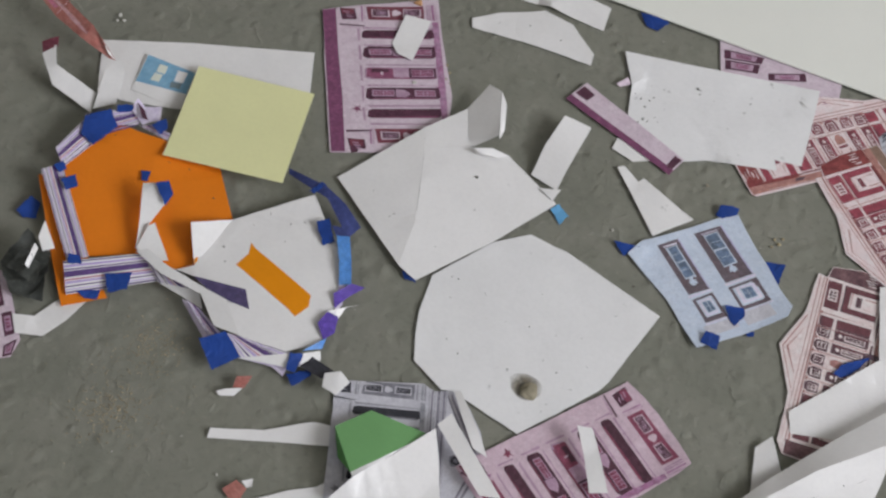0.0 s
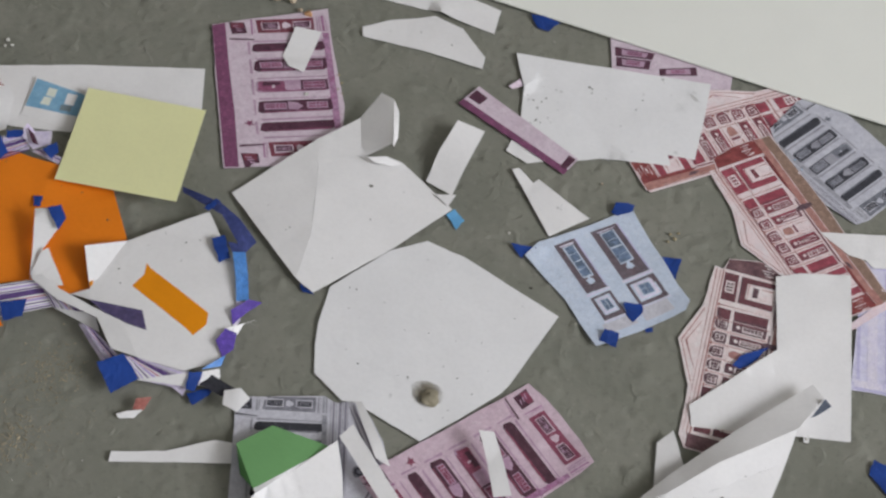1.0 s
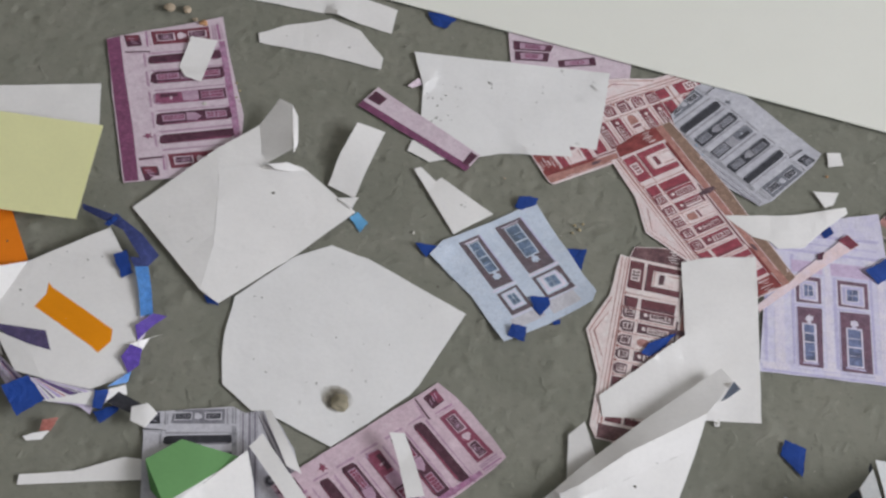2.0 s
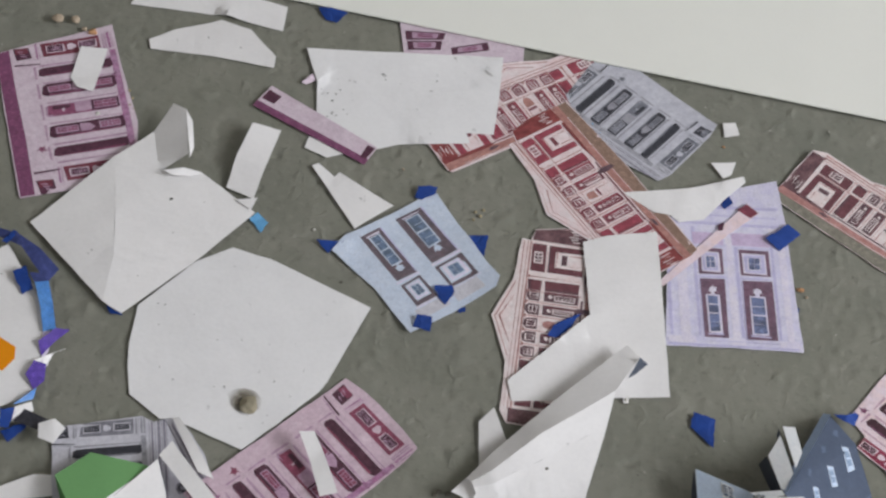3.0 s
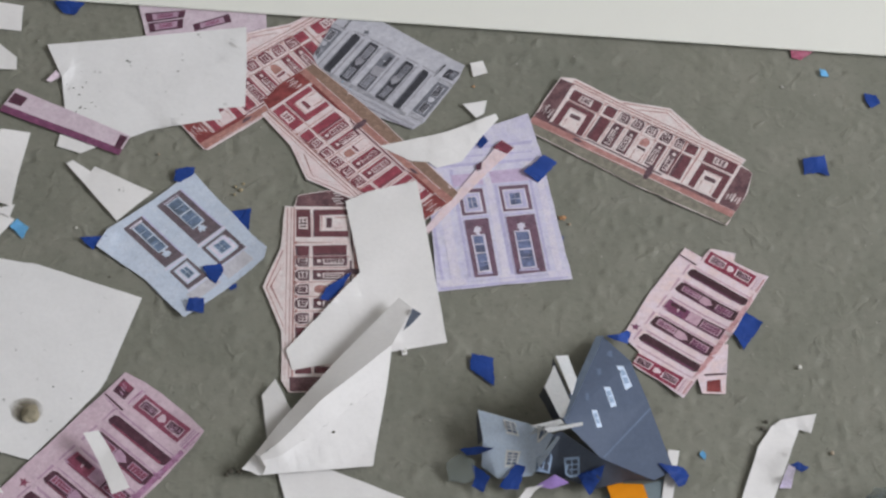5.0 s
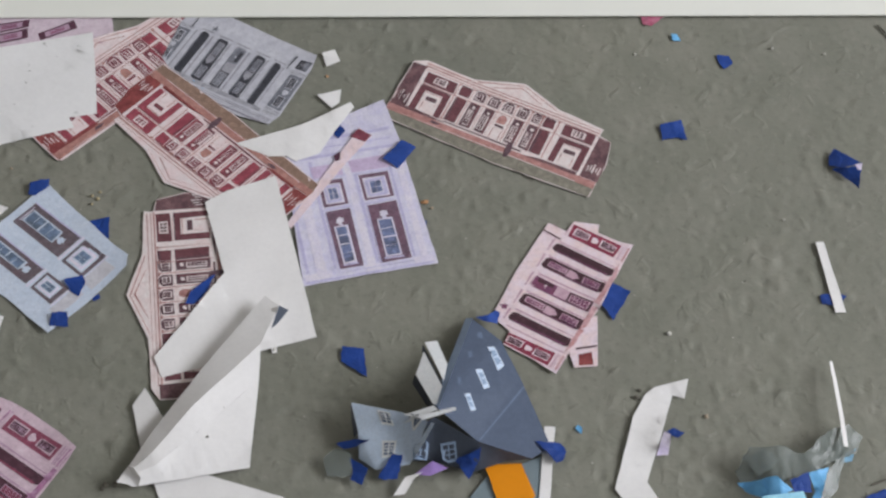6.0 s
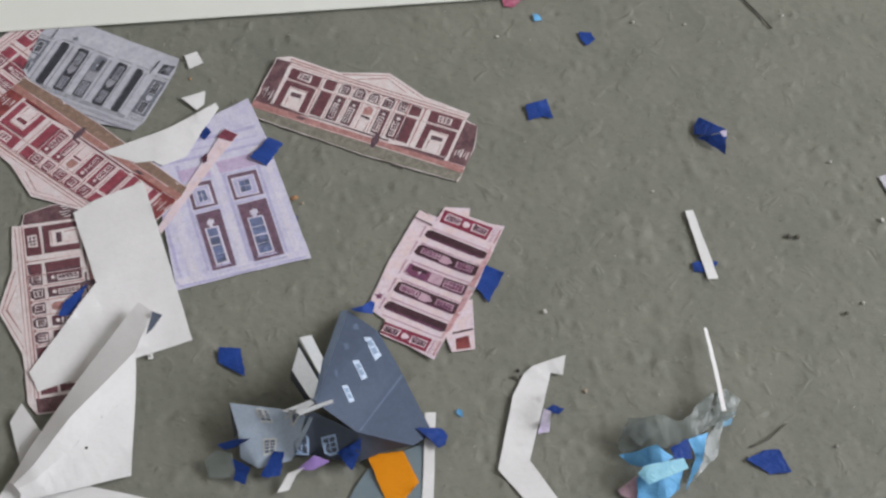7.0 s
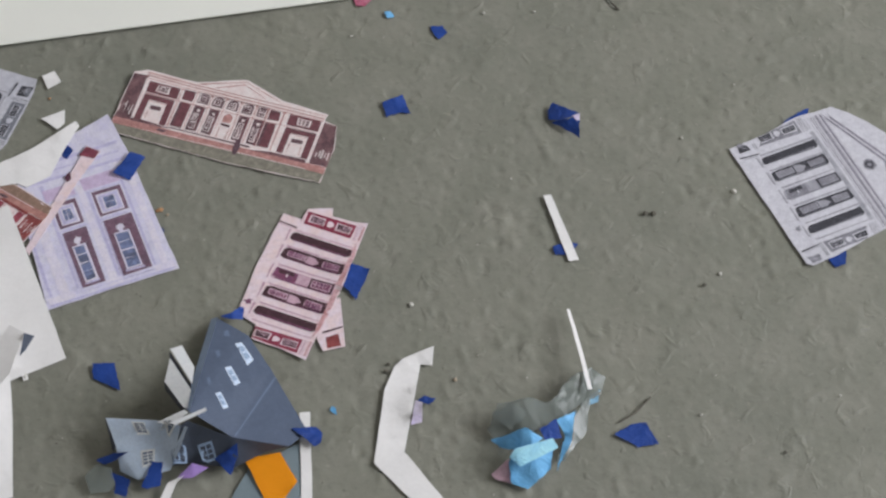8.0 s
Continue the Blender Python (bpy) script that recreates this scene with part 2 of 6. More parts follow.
def leaf(points, origin, turn=0.0, scale=1.0, cell=0.006, thick=0.00016, rough=0.0, tear=None):
    """A thin sheet from an outline of (x, y, height) in millimetres, cut fine so that it can ripple, with true thickness."""
    points = torn(points, *tear) if tear else points
    flat = bmesh.new()
    ring = [flat.verts.new((x * scale / 1000, y * scale / 1000, h / 1000)) for x, y, h in points]
    face = flat.faces.new(ring)
    face.normal_update()
    if face.normal.z < 0:
        face.normal_flip()
    bmesh.ops.triangulate(flat, faces=[face])
    for axis in (0, 1):
        lo, hi = min(v.co[axis] for v in flat.verts), max(v.co[axis] for v in flat.verts)
        for i in range(math.floor(lo / cell) + 1, math.ceil(hi / cell)):
            at, no = [0, 0, 0], [0, 0, 0]
            at[axis], no[axis] = i * cell, 1
            bmesh.ops.bisect_plane(flat, geom=flat.verts[:] + flat.edges[:] + flat.faces[:], plane_co=at, plane_no=no)
    c, s = math.cos(radians(turn)), math.sin(radians(turn))
    for v in flat.verts:
        x, y = origin[0] + c * v.co.x - s * v.co.y, origin[1] + s * v.co.x + c * v.co.y
        v.co.z += ripple(x, y)
        if rough:
            v.co.z += rough * 0.001 * noise.noise((x * 110, y * 110, 2))
    flat.verts.index_update()
    top = [v.co.copy() for v in flat.verts]
    faces = [[v.index for v in f.verts] for f in flat.faces]
    rim = [(e.verts[0].index, e.verts[1].index, e.link_faces[0]) for e in flat.edges if len(e.link_faces) == 1]
    sides = []
    for a, b, f in rim:
        order = [v.index for v in f.verts]
        sides.append((a, b) if order[(order.index(a) + 1) % len(order)] == b else (b, a))
    flat.free()
    bm = bmesh.new()
    down = Vector((0, 0, -thick))
    up_verts = [bm.verts.new(p) for p in top]
    low_verts = [bm.verts.new(p + down) for p in top]
    for f in faces:
        bm.faces.new([up_verts[i] for i in f]).smooth = True
        bm.faces.new([low_verts[i] for i in reversed(f)]).smooth = True
    for a, b in sides:
        q = [bm.verts.new(p) for p in (top[a], top[a] + down, top[b] + down, top[b])]
        bm.faces.new(q)
    return bm


def stripes_on(strip, points, origin, tree):
    """Printed lengthwise lines on a striped strip."""
    a, b, c, d = [Vector(points[i]) for i in (0, 1, 2, len(points) - 1)]
    if (b - a).length < (c - b).length:
        a, b, c, d = b, c, d, a
    for lo, hi, ink in ((0.03, 0.07, "purpleline"), (0.13, 0.2, "lilacdeep"), (0.25, 0.29, "purpleline"), (0.32, 0.5, "purpleline"), (0.56, 0.6, "rose"), (0.63, 0.7, "lilacdeep"), (0.76, 0.8, "purpleline"), (0.86, 0.89, "lilacdeep"), (0.93, 0.98, "purpleline")):
        quad = [a.lerp(d, lo), b.lerp(c, lo), b.lerp(c, hi), a.lerp(d, hi)]
        bm = leaf([(p.x, p.y, p.z) for p in quad], origin)
        part("stripe", draped(bm, [tree], 0.00008), ink, strip)


ROUGH = {"film": 1.6, "black": 4.0, "lightblue": 2.0, "tape": 0.5, "white": 0.25}


LYING = ("printed", "print", "window", "roof_window", "roof_seam", "gable_window", "wing_window", "orange_tape", "stripe", "window_bar")


def draped(bm, ground, gap):
    """Lays a thin piece on the sheets under it."""
    own = {}
    for v in bm.verts:
        key = (round(v.co.x, 6), round(v.co.y, 6))
        own[key] = max(own.get(key, -1.0), v.co.z)
    for v in bm.verts:
        tops = [hit[0].z for tree in ground if (hit := tree.ray_cast(Vector((v.co.x, v.co.y, 0.1)), Vector((0, 0, -1))))[0]]
        if not tops:
            tops = [min((tree.find_nearest(v.co) for tree in ground), key=lambda hit: hit[3])[0].z]
        v.co.z += max(tops) + gap - own[round(v.co.x, 6), round(v.co.y, 6)]
    return bm


TEAR = {"tape": (2.2, 0.45), "lightblue": (2.0, 0.4), "film": (2.5, 0.8), "black": (3.0, 0.8), "white": (7.0, 0.16), "stained": (6.0, 0.16), "orangetape": (3.0, 0.2), "lilac": (3.0, 0.3)}
WAITING = []  # paper things, laid down from the lowest to the highest once all are known
LAID = []     # lying sheets: bounds and surface, in the world
RAISED = []   # bent and folded things: bounds and surface, in the world


def surface(bm, spot):
    verts = [spot @ v.co for v in bm.verts]
    bounds = [f(v[i] for v in verts) for i in (0, 1) for f in (min, max)]
    return bounds, BVHTree.FromPolygons(verts, [[v.index for v in f.verts] for f in bm.faces])


def top_at(x, y, sheets, edge=0.0):
    """Height of the highest sheet at a spot; None over bare floor."""
    best = None
    for (x0, x1, y0, y1), tree in sheets:
        if x0 - edge < x < x1 + edge and y0 - edge < y < y1 + edge:
            hit = tree.ray_cast(Vector((x, y, 0.1)), Vector((0, 0, -1)))[0]
            if hit and (best is None or hit.z > best):
                best = hit.z
    return best


def settled(bm, spot, low):
    """Lays a sheet on the floor and the sheets already there."""
    def key(v):
        return round(v.co.x, 5), round(v.co.y, 5)

    own, rest, near = {}, {}, {}
    for v in bm.verts:
        k = key(v)
        if k not in own:
            p = spot @ v.co
            own[k] = max(0.0004, top_at(p.x, p.y, LAID) or 0.0)
            rest[k] = max([own[k]] + [top_at(p.x + 0.007 * math.cos(a * 0.785), p.y + 0.007 * math.sin(a * 0.785), LAID) or 0.0 for a in range(8)])
    for e in bm.edges:
        a, b = key(e.verts[0]), key(e.verts[1])
        near.setdefault(a, set()).add(b)
        near.setdefault(b, set()).add(a)
    for _ in range(4):
        rest = {k: (2 * z + sum(rest[j] for j in near[k])) / (2 + len(near[k])) for k, z in rest.items()}
    for v in bm.verts:
        p, k = spot @ v.co, key(v)
        v.co.z += max(rest[k], own[k]) + 0.0002 - low - 0.6 * ripple(p.x, p.y)
    return bm


def paper(name, label, category, at, parts, turn=0.0, scale=1.0, group=""):
    """A paper thing: one sheet, or an Empty that holds its sheets; each is (part, material, outline)."""
    heights = [p[2] for kind, _, outline, *level in parts if not level for p in outline]
    low = min(heights)
    WAITING.append((low, low < 5 and max(heights) - low < 3.2, name, label, category, at, parts, turn, scale, group))


def lay_paper(low, lying, name, label, category, at, parts, turn, scale, group):
    spot = pose(at[0], at[1], 0, 0, 0, turn)
    holder = new(name) if len(parts) > 1 else None
    ground = []
    for kind, material, points, *level in parts:
        bm = leaf(points, at, turn, scale, rough=ROUGH.get(material, 0), thick=0.0001 if level else 0.00016, tear=None if level or kind.startswith(LYING) else TEAR.get(material))
        if level:
            draped(bm, ground, 0.00008 * level[0])
        elif ground and kind.startswith(LYING):
            draped(bm, ground, 0.0003 if kind.startswith(("window", "gable", "wing")) else 0.0001)
        elif lying:
            settled(bm, spot, low / 1000)
        bm.verts.index_update()
        if not level:
            ground.append(BVHTree.FromBMesh(bm))
            (LAID if lying else RAISED).append(surface(bm, spot))
        p = part(kind if holder else name, bm, "white" if material == "stripe" else material, holder)
        if material == "stripe":
            stripes_on(p, points, at, ground[-1])
    thing = holder or p
    thing.matrix_world = spot
    tagged(thing, label, category, group)


# ---- the room ----
# walls are out of view, added to close the room and bounce light
def wall(name, x0, y0, x1, y1, z0=0.0, z1=2.7, material="plaster"):
    bm = bmesh.new()
    block(bm, x0, y0, z0, x1, y1, z1)
    return tagged(part(name, bm, material), "plain off-white plastered wall, unseen, added to bounce light", "wall", kind="structure")


# lumps and dents of the floor paint: x, y, radius, height in millimetres
MARKS = [(0.682, 0.122, 5, 1.6), (0.68, 0.136, 5, -1.4), (0.696, 0.128, 5, 1.4), (0.673, 0.111, 5, -1.2), (0.696, 0.115, 5, -1.4), (0.682, 0.105, 5, 1.4),
         (0.688, 0.132, 4, 1.2), (0.672, 0.125, 4, 1.2), (0.481, 0.338, 6, 1.4), (0.49, 0.339, 5, 1.2), (0.486, 0.333, 5, -1.2), (0.603, 0.18, 6, 1.0),
         (0.562, 0.192, 6, 1.2), (0.6, 0.288, 9, 0.8), (0.608, 0.28, 7, -0.8), (0.072, 0.112, 5, 1.2), (0.077, 0.118, 5, -1.2), (0.114, 0.332, 5, 1.2),
         (-0.116, 0.018, 8, 1.2), (0.083, 0.358, 6, 1.0), (0.17, 0.36, 6, 1.0), (0.2, 0.37, 5, -1.0)]


def relief(x, y):
    """How far the floor's paint stands off its plane, in metres."""
    z = 0.0004 * noise.noise((x * 30, y * 30, 1)) + 0.0002 * noise.noise((x * 170, y * 170, 3))
    n = noise.noise((x * 95, y * 95, 8)) + 0.5 * noise.noise((x * 38, y * 38, 4))
    z += 0.0017 * max(0.0, n - 0.38) - 0.0016 * max(0.0, -n - 0.42)
    m = noise.noise((x * 160, y * 160, 12)) + 0.4 * noise.noise((x * 9, y * 9, 15))
    z += 0.0026 * max(0.0, m - 0.42) - 0.0026 * max(0.0, -m - 0.5)
    for a, b, r, h in MARKS:
        d = ((x - a) ** 2 + (y - b) ** 2) * 1e6 / (r * r)
        if d < 4:
            z += h * 0.001 * math.exp(-2 * d) * (0.6 + 0.8 * noise.noise((x * 260, y * 260, 6)))
    return min(z, 0.0009) - 0.0005


def floor_mesh(x0, x1, y0, y1, step):
    nx, ny = round((x1 - x0) / step) + 1, round((y1 - y0) / step) + 1
    verts = []
    for j in range(ny):
        for i in range(nx):
            x, y = x0 + i * step, y0 + j * step
            edge = i in (0, nx - 1) or j in (0, ny - 1)
            verts.append((x, y, -0.0005 if edge else relief(x, y)))
    faces = [(j * nx + i, j * nx + i + 1, (j + 1) * nx + i + 1, (j + 1) * nx + i) for j in range(ny - 1) for i in range(nx - 1)]
    n = len(verts)
    verts += [(-2.4, -2.6, -0.0005), (3.75, -2.6, -0.0005), (3.75, 2.6, -0.0005), (-2.4, 2.6, -0.0005)]
    south, north = list(range(nx)), list(range((ny - 1) * nx, ny * nx))
    west, east = [j * nx for j in range(ny)], [j * nx + nx - 1 for j in range(ny)]
    faces += [[n, n + 1] + south[::-1], [n + 1, n + 2] + east[::-1], [n + 2, n + 3] + north, [n + 3, n] + west]
    me = bpy.data.meshes.new("floor")
    me.from_pydata(verts, [], faces)
    me.polygons.foreach_set("use_smooth", [True] * len(me.polygons))
    me.materials.append(MATERIALS["floor"])
    return me


tagged(new("floor", floor_mesh(-0.26, 1.02, -0.12, 0.56, 0.002)), "grey-green painted concrete floor, lumpy and dusty", "floor", kind="structure")
# ceiling out of view, added for bounce light
bm = bmesh.new()
block(bm, -2.6, -2.8, 2.7, 3.95, 2.8, 2.8)
tagged(part("ceiling", bm, "ceiling_paint"), "white painted ceiling, unseen, added to bounce light", "ceiling", kind="structure")
wall("wall_north", -2.4, 2.6, 3.95, 2.8)
wall("wall_west", -2.6, -2.8, -2.4, 2.8)
wall("wall_east", 3.75, -2.6, 3.95, 2.6, 0.0, 1.2)
wall("wall_east_lintel", 3.75, -2.6, 3.95, 2.6, 2.6, 2.7)
wall("wall_east_pier", 3.75, -2.6, 3.95, -2.0, 1.2, 2.6)
wall("wall_east_pier", 3.75, 0.5, 3.95, 2.6, 1.2, 2.6)
# unseen south wall, its opening made up for the fill lamp
wall("wall_south", -2.4, -2.8, 3.95, -2.6, 0.0, 1.0)
wall("wall_south_lintel", -2.4, -2.8, 3.95, -2.6, 2.4, 2.7)
wall("wall_south_pier", -2.4, -2.8, -1.0, -2.6, 1.0, 2.4)
wall("wall_south_pier", 1.6, -2.8, 3.95, -2.6, 1.0, 2.4)

# white board lying flat, its front edge along the scraps
bm = bmesh.new()
block(bm, -0.75, 0.0, 0.0014, 0.85, 0.9, 0.0026)
bmesh.ops.bevel(bm, geom=bm.edges[:], offset=0.0004, segments=2, affect="EDGES")
board = part("white_board", bm, "board")
board.matrix_world = pose(0.3, 0.3932, 0, 0, 0, -10.1)
tagged(board, "large plain white foam board lying on the floor over paper scraps", "board")


# ---- building prints ----
def inside(point, ring):
    x, y = point
    hit = False
    for (xa, ya), (xb, yb) in zip(ring, ring[1:] + ring[:1]):
        if (ya > y) != (yb > y) and x < (xb - xa) * (y - ya) / (yb - ya) + xa:
            hit = not hit
    return hit


def trimmed(ring, outline, large):
    """A printed form cut off where its sheet ends; None when it mostly falls outside."""
    cx, cy = sum(p[0] for p in ring) / len(ring), sum(p[1] for p in ring) / len(ring)
    if not inside((cx, cy), outline) or not large and sum(inside(p, outline) for p in ring) * 2 < len(ring):
        return None
    out = []
    for x, y in ring:
        k = 1.0
        while k > 0.3 and not inside((cx + (x - cx) * k, cy + (y - cy) * k), outline):
            k -= 0.01
        out.append((cx + (x - cx) * k, cy + (y - cy) * k))
    return out


LARGE = ("printed_band", "printed_base", "printed_ground", "printed_street", "printed_block", "printed_architrave", "printed_cornice")


def print_thing(label, at, turn, scale, z, outline, sheet, shapes, lift=()):
    """A picture cut out of paper: the sheet and each printed form on it, all in millimetres. lift: (x, y, radius, height) of raised spots."""
    def height(x, y):
        return z + sum(h * max(0.0, 1 - math.hypot(x - a, y - b) / r) for a, b, r, h in lift)

    rng = random.Random(label)
    edge = []
    for (x, y), (xb, yb) in zip(outline, outline[1:] + outline[:1]):
        n = max(1, int(math.hypot(xb - x, yb - y) / 9))
        edge += [(x + (xb - x) * i / n + (rng.uniform(-0.3, 0.3) if i else 0), y + (yb - y) * i / n + (rng.uniform(-0.3, 0.3) if i else 0)) for i in range(n)]
    parts = [("sheet", sheet, [(x, y, height(x, y)) for x, y in edge])]
    more = []
    for kind, ink, level, ring in shapes:
        ring = [(x + rng.uniform(-0.35, 0.35), y + rng.uniform(-0.35, 0.35)) for x, y in ring]
        more.append((kind, ink, level, ring))
        if kind == "printed_pane" and len(ring) == 4 and max(abs(ring[0][1] - ring[2][1]), abs(ring[0][0] - ring[2][0])) > 20:
            a, b, c, d = [Vector(p) for p in ring]
            if (b - a).length > (c - b).length:
                a, b, c, d = b, c, d, a
            for k in (0.33, 0.66):
                p, q = a.lerp(d, k), b.lerp(c, k)
                t = (d - a).normalized() * 0.18
                more.append(("printed_bar", sheet, level + 1, [tuple(p - t), tuple(q - t), tuple(q + t), tuple(p + t)]))
    shapes = more
    for kind, ink, level, ring in shapes:
        ring = trimmed(ring, outline, kind in LARGE)
        if ring:
            parts.append((kind, ink, [(x, y, 0) for x, y in ring], level))
    return paper("facade_print", label, "print", at, parts, turn, scale)


def rect(x0, y0, x1, y1):
    return [(x0, y0), (x1, y0), (x1, y1), (x0, y1)]


def framed(s, frame_ink, pane, box, level, rim=0.7, across=3, along=0):
    """A window frame, its pane and the thin bars that divide it."""
    x0, y0, x1, y1 = box
    s.append(("printed_frame", frame_ink, level, rect(x0, y0, x1, y1)))
    x0, y0, x1, y1 = x0 + rim, y0 + rim, x1 - rim, y1 - rim
    s.append(("printed_glass", pane, level + 1, rect(x0, y0, x1, y1)))
    for i in range(across):
        y = y0 + (y1 - y0) * (i + 1) / (across + 1)
        s.append(("printed_bar", frame_ink, level + 2, rect(x0, y - 0.14, x1, y + 0.14)))
    for i in range(along):
        x = x0 + (x1 - x0) * (i + 1) / (along + 1)
        s.append(("printed_bar", frame_ink, level + 2, rect(x - 0.14, y0, x + 0.14, y1)))


def five_bay_front(dark, mid, light, panel, cap, band, roof=False, pale="rosepale", base=None):
    """The five-window house front: plain base, five tall windows, a panelled wing at either side."""
    s = []
    if base:
        s.append(("printed_base", base, 1, [(-70, -50), (70, -50), (70, -31), (30, -29), (-10, -31), (-70, -30)]))
    if band:
        s.append(("printed_band", band, 1, [(-55, -48), (0, -48.4), (64.9, -48.2), (65.3, -39.5), (20, -39.2), (-20, -39.8), (-56.8, -39.5)]))
    for u in (-40.5, -25.4, -8.4, 9.3, 26.2, 41.4):
        s.append(("printed_column_shade", pale, 1, [(u + 0.9, -23), (u + 2.4, -22), (u + 2.2, 23), (u + 1.2, 23)]))
    s.append(("printed_architrave", cap, 1, [(-44, 23.4), (44, 23), (44, 26.6), (20, 27.2), (-44, 26.8)]))
    for i, u in enumerate((-33.2, -17.6, 0.5, 17.6, 34.4)):
        w = 3.7 if i in (0, 4) else 4.9
        s.append(("printed_window", dark if i != 2 else pale, 2, [(u - w, -20.5), (u - w + 1.2, -23.2), (u + w - 1.4, -24), (u + w, -21.5), (u + w, 21), (u + w - 1.5, 23.4), (u - w, 23)]))
        s.append(("printed_reveal", mid, 3, [(u + w - 1.0, -20), (u + w - 0.2, -20), (u + w - 0.2, 20), (u + w - 1.2, 21)]))
        s.append(("printed_capital", cap, 1, [(u - w - 1.6, 23.2), (u - w, 21), (u - w, 27.5), (u - w - 1.8, 27)]))
        s.append(("printed_step", pale, 1, rect(u - w - 1.5, -26.6, u + w + 1.5, -25.2)))
        if i in (1, 3):
            framed(s, pale, mid, (u - 3, -20, u + 2.2, -5.5), 3, 0.8, 5, 1)
            framed(s, pale, mid, (u - 2.8, 7.5, u + 2.6, 20.5), 3, 0.7, 4, 1)
            s.append(("printed_pediment", pale, 3, [(u - 3.6, -4.6), (u + 3, -5), (u + 3.2, 0.8), (u + 0.2, 5), (u - 2.6, 1.2)]))
            s.append(("printed_pediment_shade", dark, 4, [(u - 3, 1.4), (u - 0.4, 4.6), (u - 1.2, 5.4), (u - 3.6, 3.4)]))
        if i == 2:
            s.append(("printed_door", mid, 3, [(u - 4.6, -22), (u + 3.4, -22.6), (u + 4.2, -5), (u - 3.8, -5.5)]))
            s.append(("printed_door_leaf", dark, 4, rect(u - 3.6, -19.5, u - 0.6, -8)))
            s.append(("printed_step", light, 4, rect(u - 1.2, -13.4, u + 1.4, -12.2)))
            s.append(("printed_arch", pale, 3, [(u - 4.2, -5), (u + 3.6, -5), (u + 4, 0.4), (u + 1.2, 4.2), (u - 2.2, 3.2), (u - 4, 0.2)]))
            s.append(("printed_window", dark, 3, rect(u - 4.4, 4.8, u + 4.4, 22.4)))
            framed(s, pale, mid, (u - 3.2, 6, u + 3.2, 20.8), 4, 0.7, 4, 1)
    for side in (-1, 1):
        u0, u1 = (-58, -46.5) if side < 0 else (47, 58)
        s.append(("printed_panel", panel, 1, [(u0, -19.5), (u1, -19), (u1 + 0.4, 18), (u0 - 0.3, 18.4)]))
        for v, h in ((19.8, 0.9), (21.6, 0.6), (23.2, 1.4), (25.6, 0.7), (-21.4, 0.6), (-23.4, 1.2)):
            s.append(("printed_moulding", pale if h < 1 else cap, 1, rect(u0 - 0.8, v, u1 + 0.8, v + h)))
        for v0, v1 in ((-16.5, -4.4), (4.4, 16.2)):
            framed(s, light, dark, (u0 + 2.4, v0, u1 - 2.6, v1), 2, 0.8, 0, 0)
            s.append(("printed_glass", pale, 4, rect(u0 + 3.9, v0 + 1.6, u1 - 4.1, v1 - 1.6)))
            for k in range(6):
                v = v0 + 2.4 + k * (v1 - v0 - 4.8) / 5
                s.append(("printed_bar", dark, 5, rect(u0 + 3.8, v - 0.4, u1 - 4, v + 0.4)))
        s.append(("printed_ornament", light, 2, [(u0 + 3.8, -2.6), (u1 - 4, -2.6), (u1 - 3, -0.6), (u1 - 5, 2.8), (u0 + 4.6, 2.6), (u0 + 2.8, -0.4)]))
        b0, b1 = (-57, -46.8) if side < 0 else (54.5, 66)
        s.append(("printed_block", dark, 1, [(b0, -37.5), (b1, -36), (b1, -26), (b0 + 1, -27)]))
        s.append(("printed_block_tone", panel, 2, rect(b0 + 0.6, -36, (b0 + b1) / 2, -28)))
        for k in range(3):
            x = b0 + 2.6 + 2.2 * k
            s.append(("printed_mark", pale, 3, [(x, -35 + k), (x + 0.9, -34.4 + k), (x + 1.6, -30.5 + k), (x + 0.8, -31 + k)]))
        c = -43 if side < 0 else 47.8
        s.append(("printed_line", dark, 1, [(c, -38), (c + 1.3, -38), (c + 1.5 - side, -22), (c + 0.5 - side, -22)]))
        s.append(("printed_line", pale, 1, [(c + 2, -36), (c + 2.6, -36), (c + 2.9 - side, -24), (c + 2.2 - side, -24)]))
    s.append(("printed_lamp", mid, 2, [(27.6, -31.6), (29.4, -31.2), (30.2, -34), (31, -31.6), (33.4, -30.6), (31.4, -29.6), (32, -27.4), (29.8, -28.8), (27.4, -27.6), (28.6, -29.8)]))
    if roof:
        for v, h in ((29, 0.6), (30.5, 1.0), (32.6, 0.5), (34.5, 2.2), (37.4, 0.6), (38.5, 1.8), (41, 0.5)):
            s.append(("printed_cornice", "greyline" if h > 0.8 else "greypale", 1, [(-56, v), (53, v), (53, v + h), (-56, v + h)]))
        for k in range(22):
            s.append(("printed_dentil", "greypale", 2, rect(-52 + 4.7 * k, 35, -50.4 + 4.7 * k, 36.4)))
        for a, b in ((42, 62), (45, 66)):
            s.append(("printed_gable", "greyline", 1, [(-54, a), (-50, a), (2, b), (2, b + 2)]))
            s.append(("printed_gable", "greyline", 1, [(50, a), (54, a), (2, b + 2), (2, b)]))
        ring = [(3.4 * math.cos(a * math.pi / 6), 50 + 3.4 * math.sin(a * math.pi / 6)) for a in range(12)]
        s.append(("printed_oculus", "greymid", 1, [(1.5 * x, 50 + 1.5 * (y - 50)) for x, y in ring]))
        s.append(("printed_oculus", "greydark", 2, ring))
        s.append(("printed_oculus", "greymid", 3, [(0.5 * x, 50 + 0.5 * (y - 50)) for x, y in ring]))
    return s


